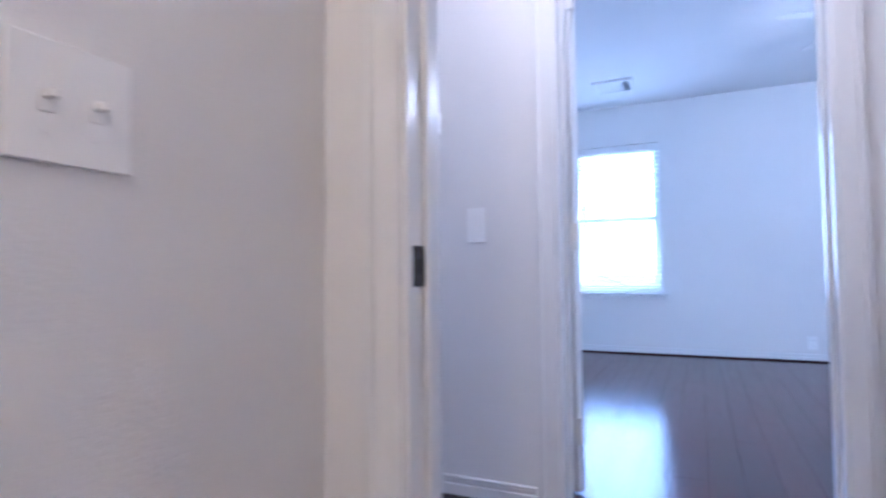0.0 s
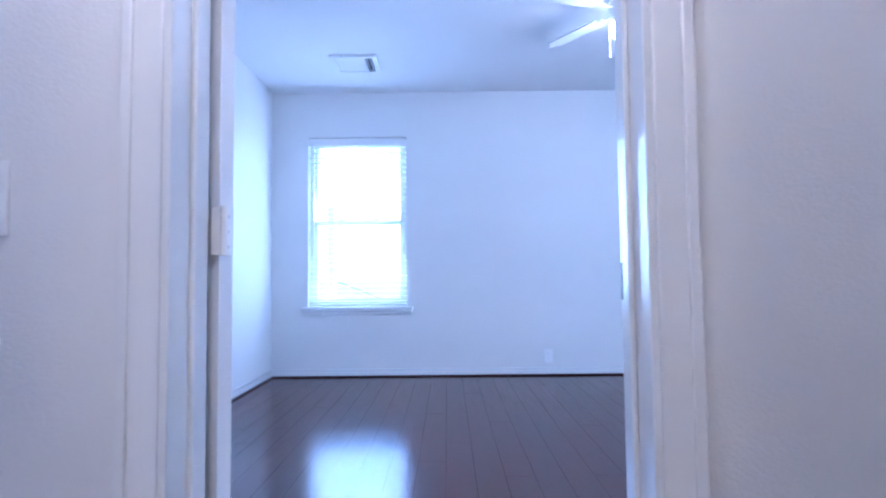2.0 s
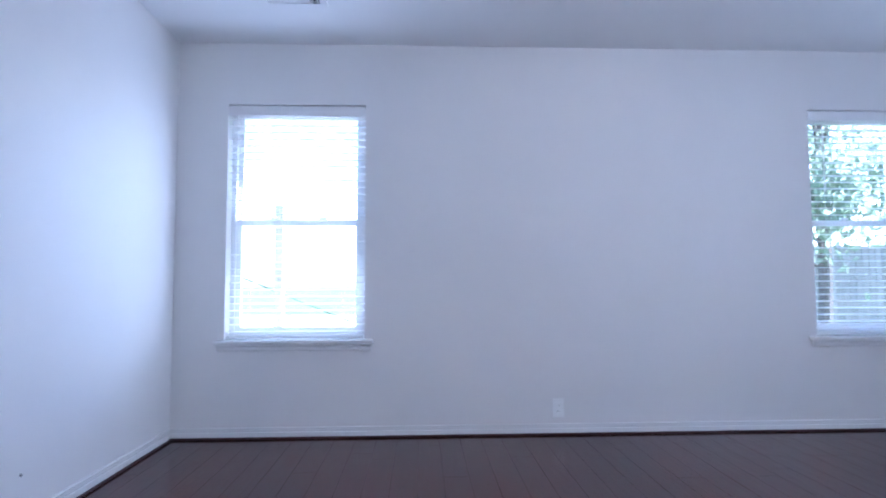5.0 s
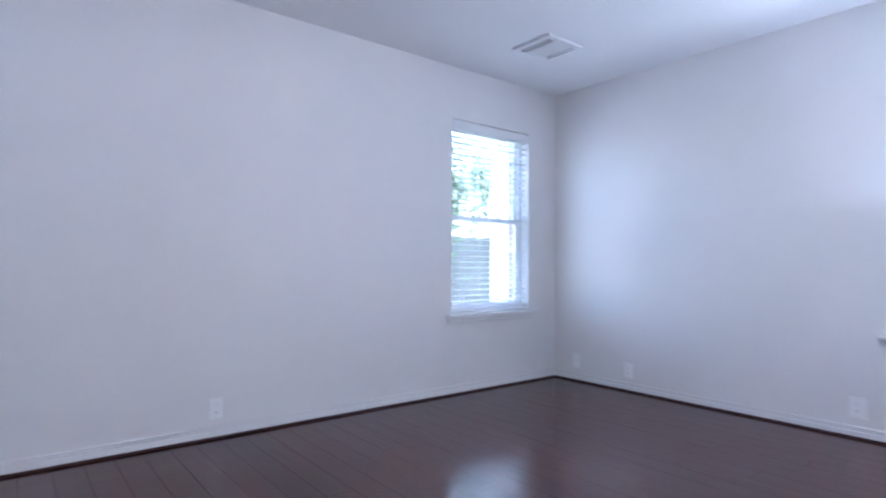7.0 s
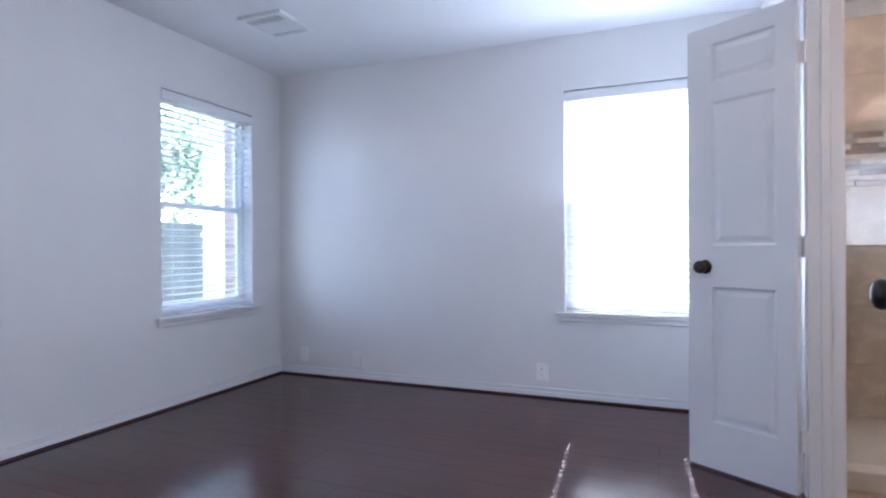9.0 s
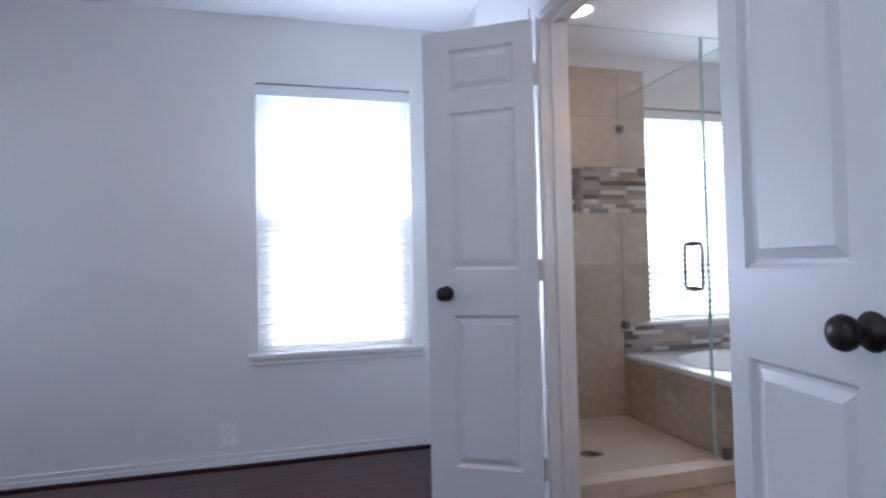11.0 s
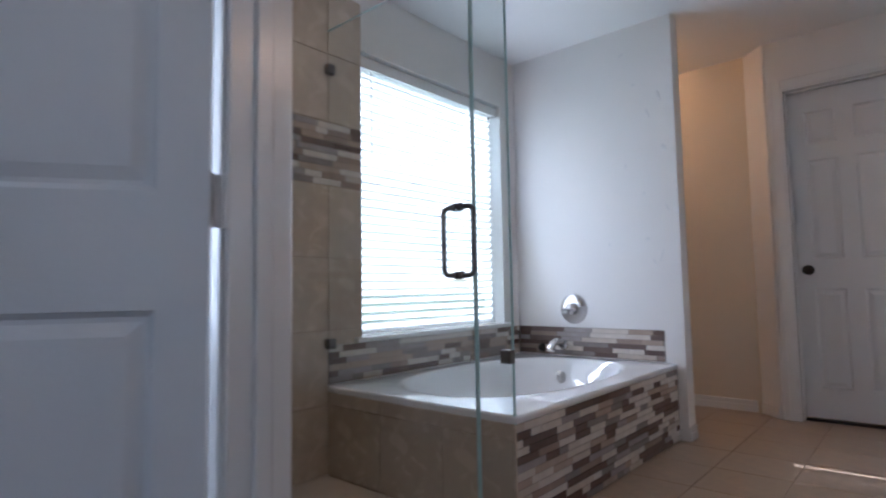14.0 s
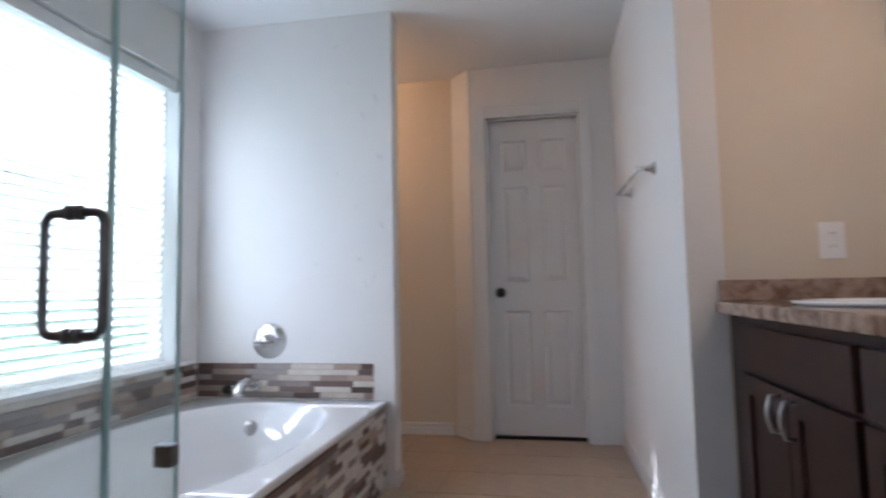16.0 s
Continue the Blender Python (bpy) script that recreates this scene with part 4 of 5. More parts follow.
g = 0.005
glass_panel("side_panel", g + 0.002, XB - TX - 0.012, -g, g, ZT + 0.004, GT, "fixed clear side panel", [(g + 0.002, XB - TX - 0.012, -g, g, GT, GT + 0.0015)])
glass_panel("front_panel", -g, g, -g - 0.001, 0.195, 0.085, GT, "narrow fixed clear front panel", [(-g, g, 0.195, 0.1965, 0.085, GT), (-g, g, -g - 0.001, 0.195, GT, GT + 0.0015), (-g, g, -g - 0.003, -g - 0.001, 0.085, GT)])
gd = glass_panel("glass_door", -g, g, 0.206, YH - TY - 0.012, 0.100, GT, "clear glass shower door", [(-g, g, 0.2045, 0.206, 0.100, GT), (-g, g, 0.206, YH - TY - 0.012, GT, GT + 0.0015)])
# back-to-back pull handle
hy, hz0, hz1 = 0.285, 0.925, 1.145
for s in (1, -1):
    pts = []
    R = 0.022
    for a in range(0, 91, 15):
        pts.append((s * (0.062 - R + R * math.sin(radians(a))), hy, hz0 + R - R * math.cos(radians(a))))
    pts = [(s * 0.006, hy, hz0)] + pts
    up_ = [(x_, y_, hz0 + hz1 - z_) for x_, y_, z_ in reversed(pts)]
    part("pull_handle", tube(pts + up_, 0.0085, 12), M_CLAMP, gd, "smoked nickel pull handle", True)
    for z_ in (hz0, hz1):
        part("handle_collar", moved(lathe([(0, 0.0), (0.014, 0.0), (0.014, 0.010), (0.010, 0.014), (0, 0.014)], 16), pose(s * 0.0055, hy, z_, 0, 90 * s, 0)), M_CLAMP, gd, smooth=True)


def clip(x, y, z, along, parent=sg):
    """A square glass clamp."""
    d = (0.022, 0.016, 0.024) if along == "y" else (0.016, 0.022, 0.024)
    part("glass_clamp", bm_box(x - d[0], x + d[0], y - d[1], y + d[1], z - d[2], z + d[2], 0.003), M_CLAMP, parent, "square smoked nickel glass clamp")


for z_ in (1.985, 0.640):
    clip(0.012, 0.010, z_, "y")
for z_ in (1.975, 0.632):
    clip(XB - TX - 0.036, 0.0, z_, "x")
clip(0.0, 0.13, 0.108, "x")
for z_ in (0.40, 1.90):
    clip(0.0, YH - TY - 0.03, z_, "y", gd)
part("door_seal", bm_box(-0.003, 0.003, 0.1975, 0.2035, 0.10, GT - 0.002), M_SHOWER, sg)

# shower niche
nc = thing("shower_niche", "recessed shower niche lined with strip mosaic", "niche", XB, (NICHE[0] + NICHE[1]) / 2, NICHE[2])
hw, nh_ = (NICHE[1] - NICHE[0]) / 2, NICHE[3] - NICHE[2]
part("back", bm_box(0.095, 0.115, -hw, hw, 0, nh_), M_MGROUT, nc)
for a_ in ((-0.006, 0.095, -hw, -hw + 0.008, 0, nh_), (-0.006, 0.095, hw - 0.008, hw, 0, nh_), (-0.006, 0.095, -hw + 0.008, hw - 0.008, 0, 0.008), (-0.006, 0.095, -hw + 0.008, hw - 0.008, nh_ - 0.008, nh_)):
    part("lining", bm_box(*a_), M_TILE, nc)

# scuffs and patches on the tub end wall
def scuff(x, z, w, h, rz):
    s_ = thing("wall_patch", "small rough repaired scuff in white paint", "wall mark", x, YT, z)
    bm = bmesh.new()
    pts = [bm.verts.new((0.5 * w * math.cos(a) * random.uniform(0.55, 1.0), 0.0022, 0.5 * h * math.sin(a) * random.uniform(0.55, 1.0))) for a in (2 * math.pi * i / 11 for i in range(11))]
    low = [bm.verts.new((v.co.x * 1.15, 0.0003, v.co.z * 1.15)) for v in pts]
    bm.faces.new(pts)
    for i in range(11):
        bm.faces.new((pts[i], low[i], low[(i + 1) % 11], pts[(i + 1) % 11]))
    part("patch", moved(bm, pose(0, 0, 0, 0, rz, 0)), M_PATCH, s_)


for x_, z_, w_, h_, r_ in ((4.62, 2.33, 0.05, 0.016, 30), (4.40, 2.02, 0.02, 0.10, 12), (4.47, 1.93, 0.014, 0.07, 20), (4.38, 1.70, 0.03, 0.05, 30), (4.62, 1.62, 0.016, 0.04, 0), (4.51, 1.44, 0.02, 0.03, 10),
                           (4.37, 1.33, 0.014, 0.09, 25), (4.50, 1.16, 0.03, 0.035, 45), (4.42, 1.06, 0.012, 0.08, -20), (4.46, 1.02, 0.012, 0.07, 25), (4.74, 1.14, 0.02, 0.035, 15), (4.55, 2.12, 0.03, 0.02, 0)):
    scuff(x_, z_, w_, h_, r_)

# ---- closet side, towel bar, bracket ----
tb = thing("towel_bar", "chrome towel bar with flared posts", "towel bar", 3.07, -6.03, 1.485)
for dy in (0.0, -0.64):
    part("post", moved(lathe([(0, 0.0), (0.028, 0.0), (0.026, 0.006), (0.014, 0.02), (0.010, 0.05), (0.013, 0.062), (0.012, 0.075), (0, 0.078)], 18), pose(0.0005, dy, 0, 0, 90, 0)), M_CHROME, tb, smooth=True)
part("bar", tube([(0.066, 0.0, 0), (0.066, -0.64, 0)], 0.0085, 12), M_CHROME, tb, smooth=True)
br = thing("wall_hook", "small bronze hook high on the wall end", "hook", 4.42, YT - 0.115, 2.36)
part("plate", bm_box(-0.02, 0.02, -0.006, 0.0, -0.025, 0.025, 0.002), M_BRONZE, br)
part("arm", tube([(0, -0.005, 0), (0, -0.03, -0.005), (0, -0.045, 0.01)], 0.006, 8), M_BRONZE, br)

# ---- vanity ----
VY0, VY1, VX0, VX1 = -5.598, -3.95, 2.422, 2.945
van = thing("vanity_cabinet", "espresso stained wood vanity cabinet", "cabinet", VX0, VY0, 0)
part("body", bm_box(0.0, VX1 - VX0 - 0.002, 0.002, VY1 - VY0, 0.10, 0.899), M_CAB, van)
# Toe kick recess: its shade is put into the near-black colour
part("toe_kick", bm_box(0.0, VX1 - VX0 - 0.07, 0.002, VY1 - VY0, 0.0, 0.10), M_RECESS, van)
fx0, fx1 = VX1 - VX0, VX1 - VX0 + 0.019


def shaker(name, y0, y1, z0, z1, flat=False):
    d = part(name, bm_box(fx0, fx1, y0, y1, z0, z1, 0.002) if flat else moved(wall_bm("x", fx0, fx1, y0, y1, z0, z1, [(y0 + 0.055, y1 - 0.055, z0 + 0.055, z1 - 0.055)]), Matrix()), M_CAB, van)
    if not flat:
        part("door_panel", bm_box(fx0 + 0.001, fx1 - 0.009, y0 + 0.055, y1 - 0.055, z0 + 0.055, z1 - 0.055), M_CAB, d)
    return d


def pull(parent, y, z):
    p = [(fx1, y, z + 0.045), (fx1 + 0.022, y, z + 0.043), (fx1 + 0.030, y, z + 0.02), (fx1 + 0.032, y, z), (fx1 + 0.030, y, z - 0.02), (fx1 + 0.022, y, z - 0.043), (fx1, y, z - 0.045)]
    part("door_pull", tube(p, 0.006, 10), M_NICKEL, parent, "brushed nickel arched pull", True)


for base in (0.15, 0.80):
    shaker("drawer_front", base, base + 0.62, 0.742, 0.872, True)
    for i_ in (0, 1):
        y0_ = base + 0.314 * i_
        d_ = shaker("cabinet_door", y0_, y0_ + 0.306, 0.125, 0.728)
        pull(d_, y0_ + (0.27 if i_ == 0 else 0.036), 0.665)
top = thing("granite_countertop", "brown speckled granite countertop with splashback on the vanity", "countertop", VX0, VY0, 0.888)
part("slab", bm_box(0.0, 0.565, 0.002, VY1 - VY0 + 0.01, 0.012, 0.050, 0.006, 2), M_GRANITE, top)
part("side_splash", bm_box(0.021, 0.555, 0.002, 0.022, 0.051, 0.120, 0.003), M_GRANITE, top)
part("back_splash", bm_box(0.0, 0.020, 0.002, VY1 - VY0 + 0.01, 0.051, 0.120, 0.003), M_GRANITE, top)
sk = thing("wash_basin", "white oval drop-in wash basin", "sink", VX0 + 0.29, VY0 + 0.46, 0.938)
part("bowl", lathe([(0.20, 0.001), (0.215, 0.006), (0.212, 0.012), (0.195, 0.012), (0.185, 0.004), (0.15, 0.002), (0, 0.001)], 32), M_TUB, sk, smooth=True)
mi = thing("vanity_mirror", "large frameless wall mirror above the vanity", "mirror", 2.4205, -4.75, 1.05)
part("mirror_glass", bm_box(0, 0.006, -0.82, 0.78, 0, 0.92, 0.002), M_MIRROR, mi)
vl = thing("vanity_light", "nickel vanity light bar with two bell glass shades", "wall light", 2.42, -4.64, 2.24)
part("backplate", bm_box(0.001, 0.025, -0.20, 0.20, -0.05, 0.05, 0.006, 2), M_NICKEL, vl)
M_SHADE = glow_mat("vanity_shade_glass", (1.0, 0.62, 0.36), 0.55)
M_BULB_TIP = glow_mat("vanity_bulb_glass", (1.0, 0.78, 0.52), 6.0)
for dy in (-0.11, 0.11):
    part("arm", tube([(0.02, dy, 0), (0.09, dy, 0.02), (0.13, dy, 0.0), (0.13, dy, -0.03)], 0.008, 10), M_NICKEL, vl, smooth=True)
    sh = part("shade", lathe([(0.025, -0.02), (0.035, -0.04), (0.045, -0.08), (0.066, -0.115), (0.074, -0.122)], 24), M_SHADE, vl, "lit frosted bell glass shade", True, pose(0.13, dy, -0.01))
    part("lamp_bulb", lathe([(0.0, -0.085), (0.022, -0.092), (0.033, -0.112), (0.030, -0.132), (0.016, -0.146), (0, -0.149)], 20), M_BULB_TIP, vl, "glowing warm light bulb", True, pose(0.13, dy, -0.01))
    bulb("vanity_bulb", 2.55, -4.64 + dy, 2.06, 0.75, (1.0, 0.57, 0.29), 0.03)
shower_lamp = window_light("shower_lamp", 4.86, -4.16, H - 0.016, 0.15, 0.15, (0, 0.02, -1), 0.3, (1.0, 0.66, 0.38))
shower_lamp.data.shape = "DISK"
bulb("nook_bulb", 4.95, -6.98, 2.37, 1.35, (1.0, 0.48, 0.17), 0.05)
bulb("hall_bulb", 1.25, -4.42, 2.37, 1.05, (1.0, 0.77, 0.58), 0.06)
bulb("lobby_bulb", 1.45, -6.75, 2.37, 2.2, (1.0, 0.62, 0.24), 0.06)
bulb("fan_bulb", 2.585, -1.78, 2.14, 0.5, (1.0, 0.88, 0.74), 0.06)


# ---- garden outside ----
M_GRASS = noisy("grass", (0.05, 0.09, 0.025), (0.10, 0.14, 0.05), 0.8, 0.9, 0.5, 40)
M_BRIGHT_GROUND = noisy("bright_ground", (0.64, 0.63, 0.61), (0.72, 0.71, 0.69), 2, 0.85, 0.2)
M_FENCE = wood_mat("weathered_fence", (0.16, 0.14, 0.12), (0.30, 0.27, 0.24), 0.75, 8.0, 0.2, 0.3, "z")
M_BRICK = palette_mat("brick", [(0.42, 0.30, 0.26), (0.46, 0.34, 0.30), (0.38, 0.27, 0.235), (0.48, 0.37, 0.33)], 0.8, 0.2, 0.3)
M_MORTAR = noisy("mortar", (0.42, 0.40, 0.37), (0.50, 0.48, 0.45), 30, 0.9, 0.2)
M_LEAF = noisy("leaves", (0.09, 0.12, 0.08), (0.14, 0.17, 0.12), 3, 0.6, 0.0)
nl = M_LEAF.node_tree
tl_, mx_ = nl.nodes.new("ShaderNodeBsdfTranslucent"), nl.nodes.new("ShaderNodeMixShader")
tl_.inputs["Color"].default_value = (0.29, 0.36, 0.23, 1)
mx_.inputs[0].default_value = 0.5
nl.links.new(nl.nodes["Principled BSDF"].outputs[0], mx_.inputs[1])
nl.links.new(tl_.outputs[0], mx_.inputs[2])
nl.links.new(mx_.outputs[0], nl.nodes["Material Output"].inputs["Surface"])
M_BARK = wood_mat("bark", (0.06, 0.045, 0.035), (0.14, 0.11, 0.085), 0.85, 5.0, 0.1, 0.6, "z")
ground = structure("ground", bm_box(-250, 250, -250, 250, -0.45, -0.15), M_GRASS, "wide lawn around the house", "ground")

# Added pale slab, an invented bright surface that whites out the view behind window_1
structure("patio", bm_box(-14, 3.0, 0.4, 16, -0.16, -0.13), M_BRIGHT_GROUND, "added pale ground that whitens the view through the first window", "patio")
fence = thing("fence", "weathered grey board fence across the yard", "fence", 3.0, 7.5, -0.15)
for z_ in (0.35, 1.45):
    part("rail", bm_box(0, 17.0, 0.02, 0.06, z_, z_ + 0.09), M_FENCE, fence)
me_ = None
for i in range(120):
    if me_ is None:
        ob = part("board", bm_box(0, 0.135, -0.01, 0.01, 0.03, 1.85, 0.003), M_FENCE, fence)
        me_ = ob.data
    else:
        ob = new("board", me_)
        ob.parent = fence
    ob.matrix_local = pose(0.141 * i, 0, random.uniform(-0.02, 0.02))

post = thing("garden_post", "dark wooden garden post with a slanted brace", "post", -0.10, 3.0, -0.15)
part("post", bm_box(-0.05, 0.05, -0.05, 0.05, 0, 2.02, 0.006), M_FENCE, post)
part("brace", tube([(-0.85, 0.02, 1.35), (0, 0.02, 1.0), (1.1, 0.02, 0.55)], 0.012, 8), M_LEAF, post)


def tree(name, label, x, y, h, spread, n, seed):
    rnd = random.Random(seed)
    t_ = thing(name, label, "tree", x, y, -0.16)
    trunk = [tube([(0, 0, 0), (0.06, 0.02, h * 0.25), (0.02, -0.05, h * 0.5), (0.1, 0.0, h * 0.8)], 0.10, 8)]
    tips = []
    for i in range(9):
        a, z0 = rnd.uniform(0, 6.28), h * rnd.uniform(0.25, 0.7)
        r = spread * rnd.uniform(0.5, 0.95)
        tip = (r * math.cos(a), r * math.sin(a), z0 + h * rnd.uniform(0.1, 0.3))
        trunk.append(tube([(0.04, 0, z0), (tip[0] * 0.5, tip[1] * 0.5, z0 + (tip[2] - z0) * 0.65), tip], 0.03, 6))
        tips.append(tip)
    part("trunk", join(*trunk), M_BARK, t_)
    verts, faces = [], []
    for i in range(n):
        tip = rnd.choice(tips)
        c = Vector(tip) + Vector((rnd.gauss(0, spread * 0.28), rnd.gauss(0, spread * 0.28), rnd.gauss(0, h * 0.09)))
        rot = Euler((rnd.uniform(0, 3), rnd.uniform(0, 3), rnd.uniform(0, 6))).to_matrix()
        s = rnd.uniform(0.05, 0.11)
        k = len(verts)
        for p in ((-1, 0, 0), (0, -0.45, 0.12), (1, 0, 0), (0, 0.45, 0.12)):
            verts.append(c + rot @ (Vector(p) * s))
        faces += [(k, k + 1, k + 2), (k, k + 2, k + 3)]
    me = bpy.data.meshes.new("crown")
    me.from_pydata([tuple(v) for v in verts], [], faces)
    me.materials.append(M_LEAF)
    cr = new("crown", me)
    cr.parent = t_
    return t_


tree("tree", "leafy green tree by the back fence", 8.2, 5.4, 4.8, 1.5, 5000, 3)
tree("tree", "leafy green tree across the yard", 11.5, 11.0, 6.0, 2.4, 4500, 5)

# porch column of brick with a white post beside it
pp = thing("porch_post", "white painted wooden porch post", "post", 5.92, 1.33, -0.15)
part("shaft", bm_box(-0.075, 0.075, -0.075, 0.075, 0, 3.0, 0.006), M_TRIM, pp)
part("foot", bm_box(-0.095, 0.095, -0.095, 0.095, 0, 0.15, 0.006), M_TRIM, pp)
col = thing("brick_column", "red brick porch column outside the window", "column", 6.23, 1.32, -0.15)
part("core", bm_box(-0.10, 0.10, -0.10, 0.10, 0, 3.0), M_MORTAR, col)
brick_mesh = None
for row in range(40):
    for k in range(4):
        if brick_mesh is None:
            ob = part("brick", bm_box(-0.112, 0.098, 0.098, 0.112, 0, 0.064, 0.003), M_BRICK, col)
            brick_mesh = ob.data
        else:
            ob = new("brick", brick_mesh)
            ob.parent = col
        ob.matrix_local = pose(0, 0, row * 0.075, 0, 0, 90 * k)

# ---- pieces: planks, tiles, mosaic ----
PW, rng = 0.127, random.Random(11)
plank_mesh = {}


def plank(x0, x1, y0, y1):
    key = (round(x1 - x0, 3), round(y1 - y0, 3))
    if key not in plank_mesh:
        bm = bmesh.new()
        w, l_ = key
        e = 0.0008
        lo = [bm.verts.new(p) for p in ((0.0003, 0.0003, -0.006), (w - 0.0003, 0.0003, -0.006), (w - 0.0003, l_ - 0.0003, -0.006), (0.0003, l_ - 0.0003, -0.006))]
        mi_ = [bm.verts.new(p) for p in ((0.0003, 0.0003, -0.002), (w - 0.0003, 0.0003, -0.002), (w - 0.0003, l_ - 0.0003, -0.002), (0.0003, l_ - 0.0003, -0.002))]
        hi = [bm.verts.new(p) for p in ((e, e, 0), (w - e, e, 0), (w - e, l_ - e, 0), (e, l_ - e, 0))]
        for a_, b_ in ((lo, mi_), (mi_, hi)):
            for i in range(4):
                bm.faces.new((a_[i], a_[(i + 1) % 4], b_[(i + 1) % 4], b_[i]))
        bm.faces.new(hi)
        me = bpy.data.meshes.new("plank")
        bmesh.ops.recalc_face_normals(bm, faces=bm.faces)
        bm.to_mesh(me)
        bm.free()
        me.materials.append(M_PLANK)
        plank_mesh[key] = me
    ob = new("plank", plank_mesh[key])
    ob.parent = floor_bed
    ob.location = (x0, y0, rng.uniform(-0.0002, 0.0002))


x = 0.0
while x < XE - 0.01:
    x1 = min(x + PW, XE)
    y = YD2 if x < XJ else YH
    y_first = y
    first = rng.choice((0.3, 0.5, 0.7, 0.9, 1.1))
    while y < -0.02:
        y1 = y + (first if y == y_first else rng.choice((0.9, 1.2, 1.2)))
        if -y1 < 0.25:
            y1 = 0.0
        plank(x, x1, y, y1)
        y = y1
    x = x1

tile_mesh = {}


def slab(parent, name, mat, sx, sy, sz, m, edge=0.0015):
    """One tile: a thin slab with eased edges, sharing mesh data between alike ones."""
    key = (name, round(sx, 3), round(sy, 3), round(sz, 3), mat.name)
    if key not in tile_mesh:
        bm = bmesh.new()
        lo = [bm.verts.new(p) for p in ((0, 0, 0), (sx, 0, 0), (sx, sy, 0), (0, sy, 0))]
        mi_ = [bm.verts.new(p) for p in ((0, 0, sz - edge), (sx, 0, sz - edge), (sx, sy, sz - edge), (0, sy, sz - edge))]
        hi = [bm.verts.new(p) for p in ((edge, edge, sz), (sx - edge, edge, sz), (sx - edge, sy - edge, sz), (edge, sy - edge, sz))]
        for a_, b_ in ((lo, mi_), (mi_, hi)):
            for i in range(4):
                bm.faces.new((a_[i], a_[(i + 1) % 4], b_[(i + 1) % 4], b_[i]))
        bm.faces.new(hi)
        me = bpy.data.meshes.new(name)
        bmesh.ops.recalc_face_normals(bm, faces=bm.faces)
        bm.to_mesh(me)
        bm.free()
        me.materials.append(mat)
        tile_mesh[key] = me
    ob = new(name, tile_mesh[key])
    ob.parent = parent
    ob.matrix_local = m
    return ob


# floor tiles, 33 cm
for i in range(10):
    for j in range(12):
        tx, ty = 2.42 + 0.333 * i, YH - 0.333 * (j + 1)
        if tx + 0.33 < XB + 0.03 and not (tx > TX - 0.1 and ty > YT - 0.2):
            slab(floor_bath, "floor_tile", M_FTILE, 0.329, 0.329, 0.004, pose(tx, ty, -0.004 + rng.uniform(-0.0003, 0.0003)))

FACE_WEST = Matrix(((0, 0, -1, 0), (-1, 0, 0, 0), (0, 1, 0, 0), (0, 0, 0, 1)))    # slab x -> -y, y -> z, out to -x
FACE_NORTH = Matrix(((-1, 0, 0, 0), (0, 0, 1, 0), (0, 1, 0, 0), (0, 0, 0, 1)))    # slab x -> -x, y -> z, out to +y
FACE_SOUTH = Matrix(((1, 0, 0, 0), (0, 0, -1, 0), (0, 1, 0, 0), (0, 0, 0, 1)))    # slab x -> +x, y -> z, out to -y


for nm_, b_ in (("tile_backing_1", wall_bm("x", XB - 0.004, XB - 0.0002, BW[1] + 0.001, YH - 0.001, 0.622, 2.40, [NICHE])), ("tile_backing_2", wall_bm("x", XB - 0.004, XB - 0.0002, TY + 0.001, YH - 0.001, 0.023, 0.622)),
                ("tile_backing_3", wall_bm("x", XB - 0.004, XB - 0.0002, YT + 0.005, TY, ZT + 0.005, 0.619)), ("tile_backing_4", wall_bm("y", YT + 0.0002, YT + 0.004, 4.427, XB - 0.005, ZT + 0.005, 0.619))):
    structure(nm_, b_, M_WGROUT if nm_[-1] in "12" else M_MGROUT, "grouted backing behind the wall tiles", "tile backing")


def tile_field(parent, face, origin, length, rows, col_w, start=0.0, joint=0.003):
    """Tiles on a wall: rows of (z0, z1) and columns of col_w, cut at the ends."""
    for z0, z1 in rows:
        a = start
        while a < length - 0.01:
            b = min(a + col_w, length)
            a0 = max(a, 0.0)
            if b > 0.02:
                d = face.to_3x3() @ Vector((a0 + joint / 2, 0, 0))
                slab(parent, "tile", M_TILE, b - a0 - joint, z1 - z0 - joint, 0.008, Matrix.Translation((origin[0] + d.x, origin[1] + d.y, z0 + joint / 2)) @ face)
            a = b


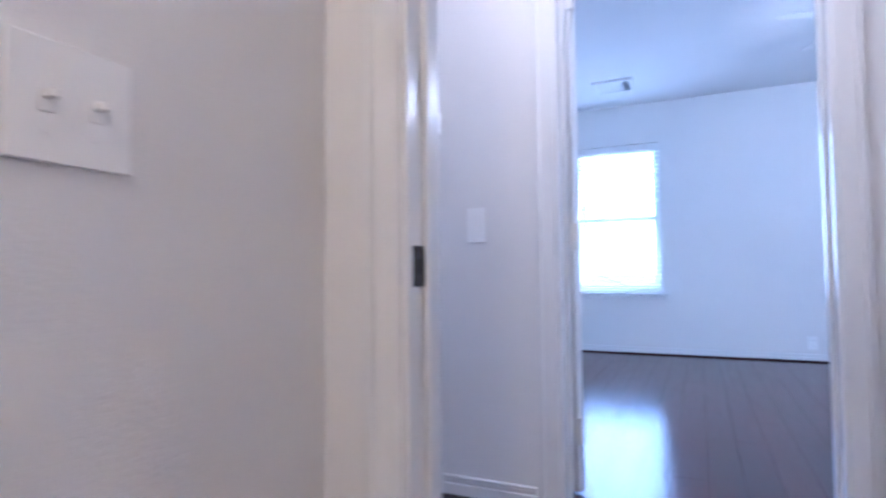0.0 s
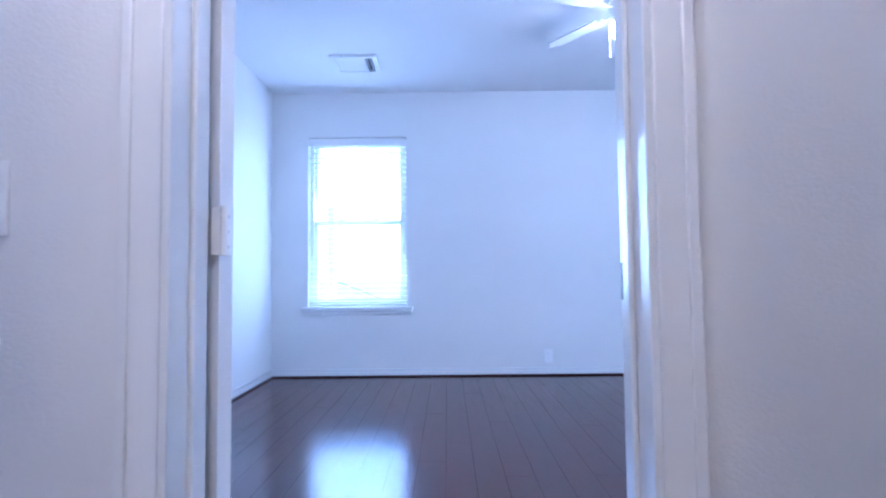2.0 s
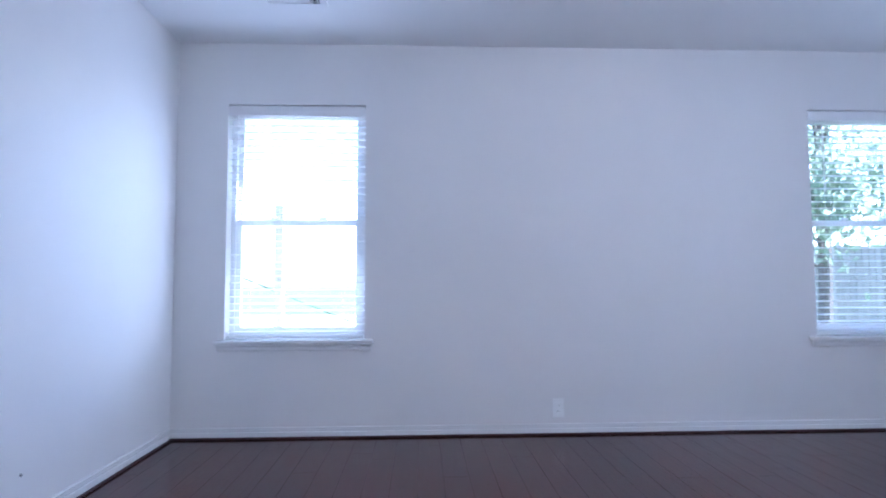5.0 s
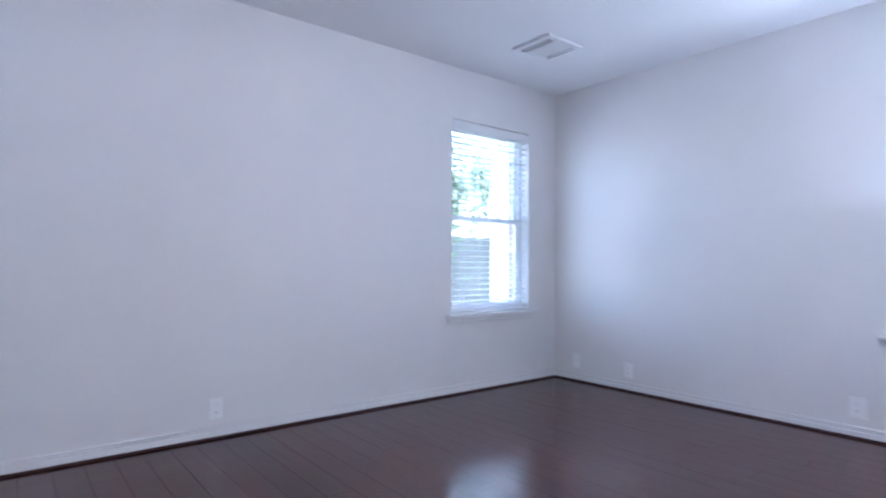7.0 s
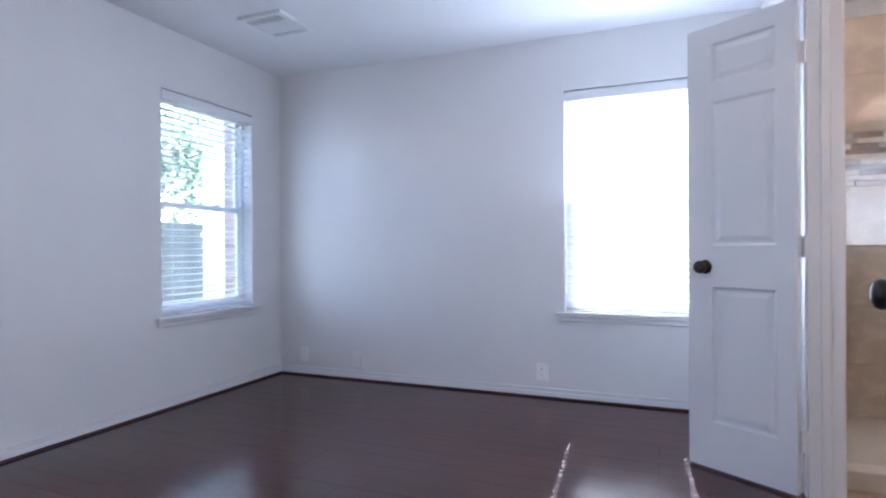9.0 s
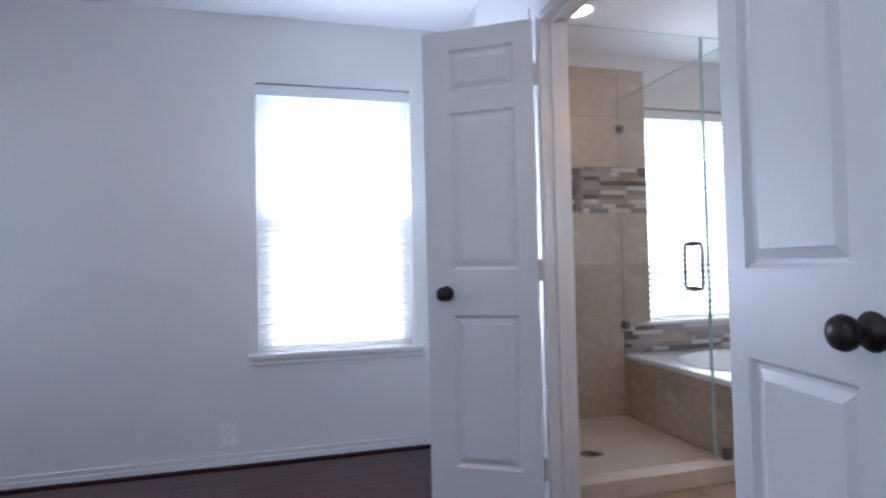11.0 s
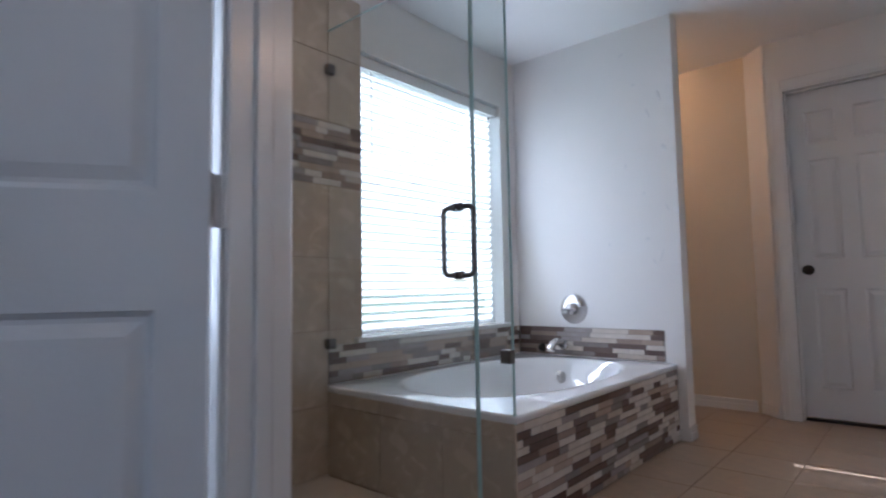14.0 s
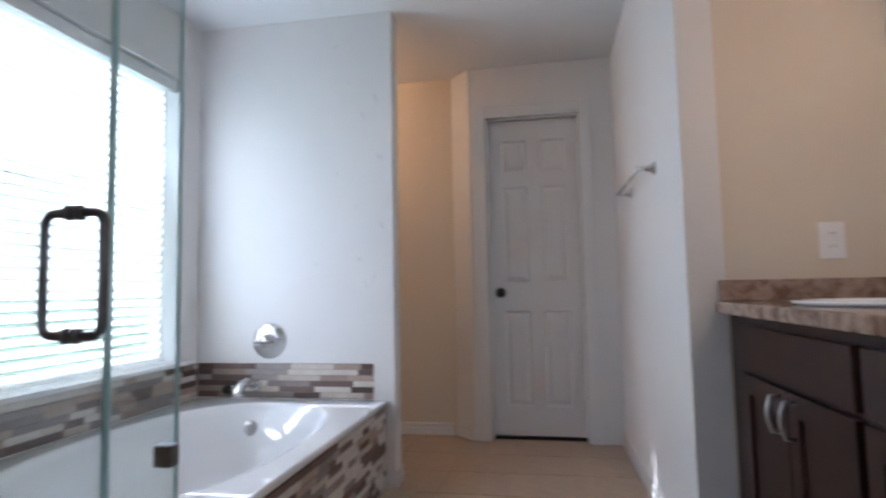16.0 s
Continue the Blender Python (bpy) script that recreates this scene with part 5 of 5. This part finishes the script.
ROWS_T = [(0.022, 0.345), (0.345, 0.692), (0.692, 1.042), (1.042, 1.398), (1.715, 2.06), (2.06, 2.40)]
tile_field(wall_bath_east, FACE_WEST, (XB, YH), YH - TY, ROWS_T, 0.61, -0.05)
tile_field(wall_bath_east, FACE_WEST, (XB, TY), TY - BW[1] - 0.002, [(0.622, 0.692)] + ROWS_T[2:], 0.61)
tile_field(wall_south, FACE_SOUTH, (TX + 0.06, YH), XB - TX - 0.07, [(0.022, 0.345), (0.345, 0.692), (0.692, 1.042), (1.042, 1.398), (1.398, 1.715), (1.715, 2.06), (2.06, 2.40)], 0.61)
tile_field(bpy.data.objects["tub_side_wall"], FACE_NORTH, (XB - 0.009, TY - 0.004), XB - TX - 0.022, [(0.022, 0.345), (0.345, ZT - 0.028)], 0.36)


def mosaic(parent, face, origin, length, z0, z1, rows, seed, skip=None):
    """Strips of stone and glass in running rows."""
    r = random.Random(seed)
    pitch = (z1 - z0) / rows
    for k in range(rows):
        a = -r.uniform(0, 0.1)
        while a < length - 0.004:
            b = a + r.choice((0.07, 0.10, 0.13, 0.15, 0.15, 0.20, 0.24))
            a0, b0 = max(a, 0.0), min(b, length)
            if b0 - a0 > 0.012 and not (skip and skip(a0, b0)):
                d = face.to_3x3() @ Vector((a0 + 0.0008, 0, 0))
                slab(parent, "mosaic_strip", M_MOSAIC, round(b0 - a0 - 0.0016, 3), round(pitch - 0.0016, 4), r.choice((0.006, 0.007, 0.0085)),
                     Matrix.Translation((origin[0] + d.x, origin[1] + d.y, z0 + k * pitch + 0.0008)) @ face, 0.001)
            a = b


mosaic(tub_apron, FACE_WEST, (TX + 0.010, TY - 0.004), TY - YT - 0.006, 0.004, ZT - 0.032, 14, 1)
mosaic(wall_bath_east, FACE_WEST, (XB, TY - 0.004), TY - YT - 0.012, ZT + 0.008, 0.618, 6, 2)
mosaic(wall_tub_end, FACE_NORTH, (XB - 0.010, YT), XB - 4.425 - 0.010, ZT + 0.008, 0.618, 6, 3)
mosaic(wall_bath_east, FACE_WEST, (XB, NICHE[0]), NICHE[0] - BW[1] - 0.002, 1.40, 1.713, 10, 4)
mosaic(wall_bath_east, FACE_WEST, (XB, YH), YH - NICHE[1], 1.40, 1.713, 10, 5)
mosaic(nc, FACE_WEST, (0.095, hw - 0.009), 2 * hw - 0.018, 0.009, nh_ - 0.009, 10, 6)
part("edge_trim", bm_box(TX + 0.001, TX + 0.012, TY - 0.004, TY + 0.006, 0.0, ZT - 0.03, 0.002), M_TILE, tub_apron)
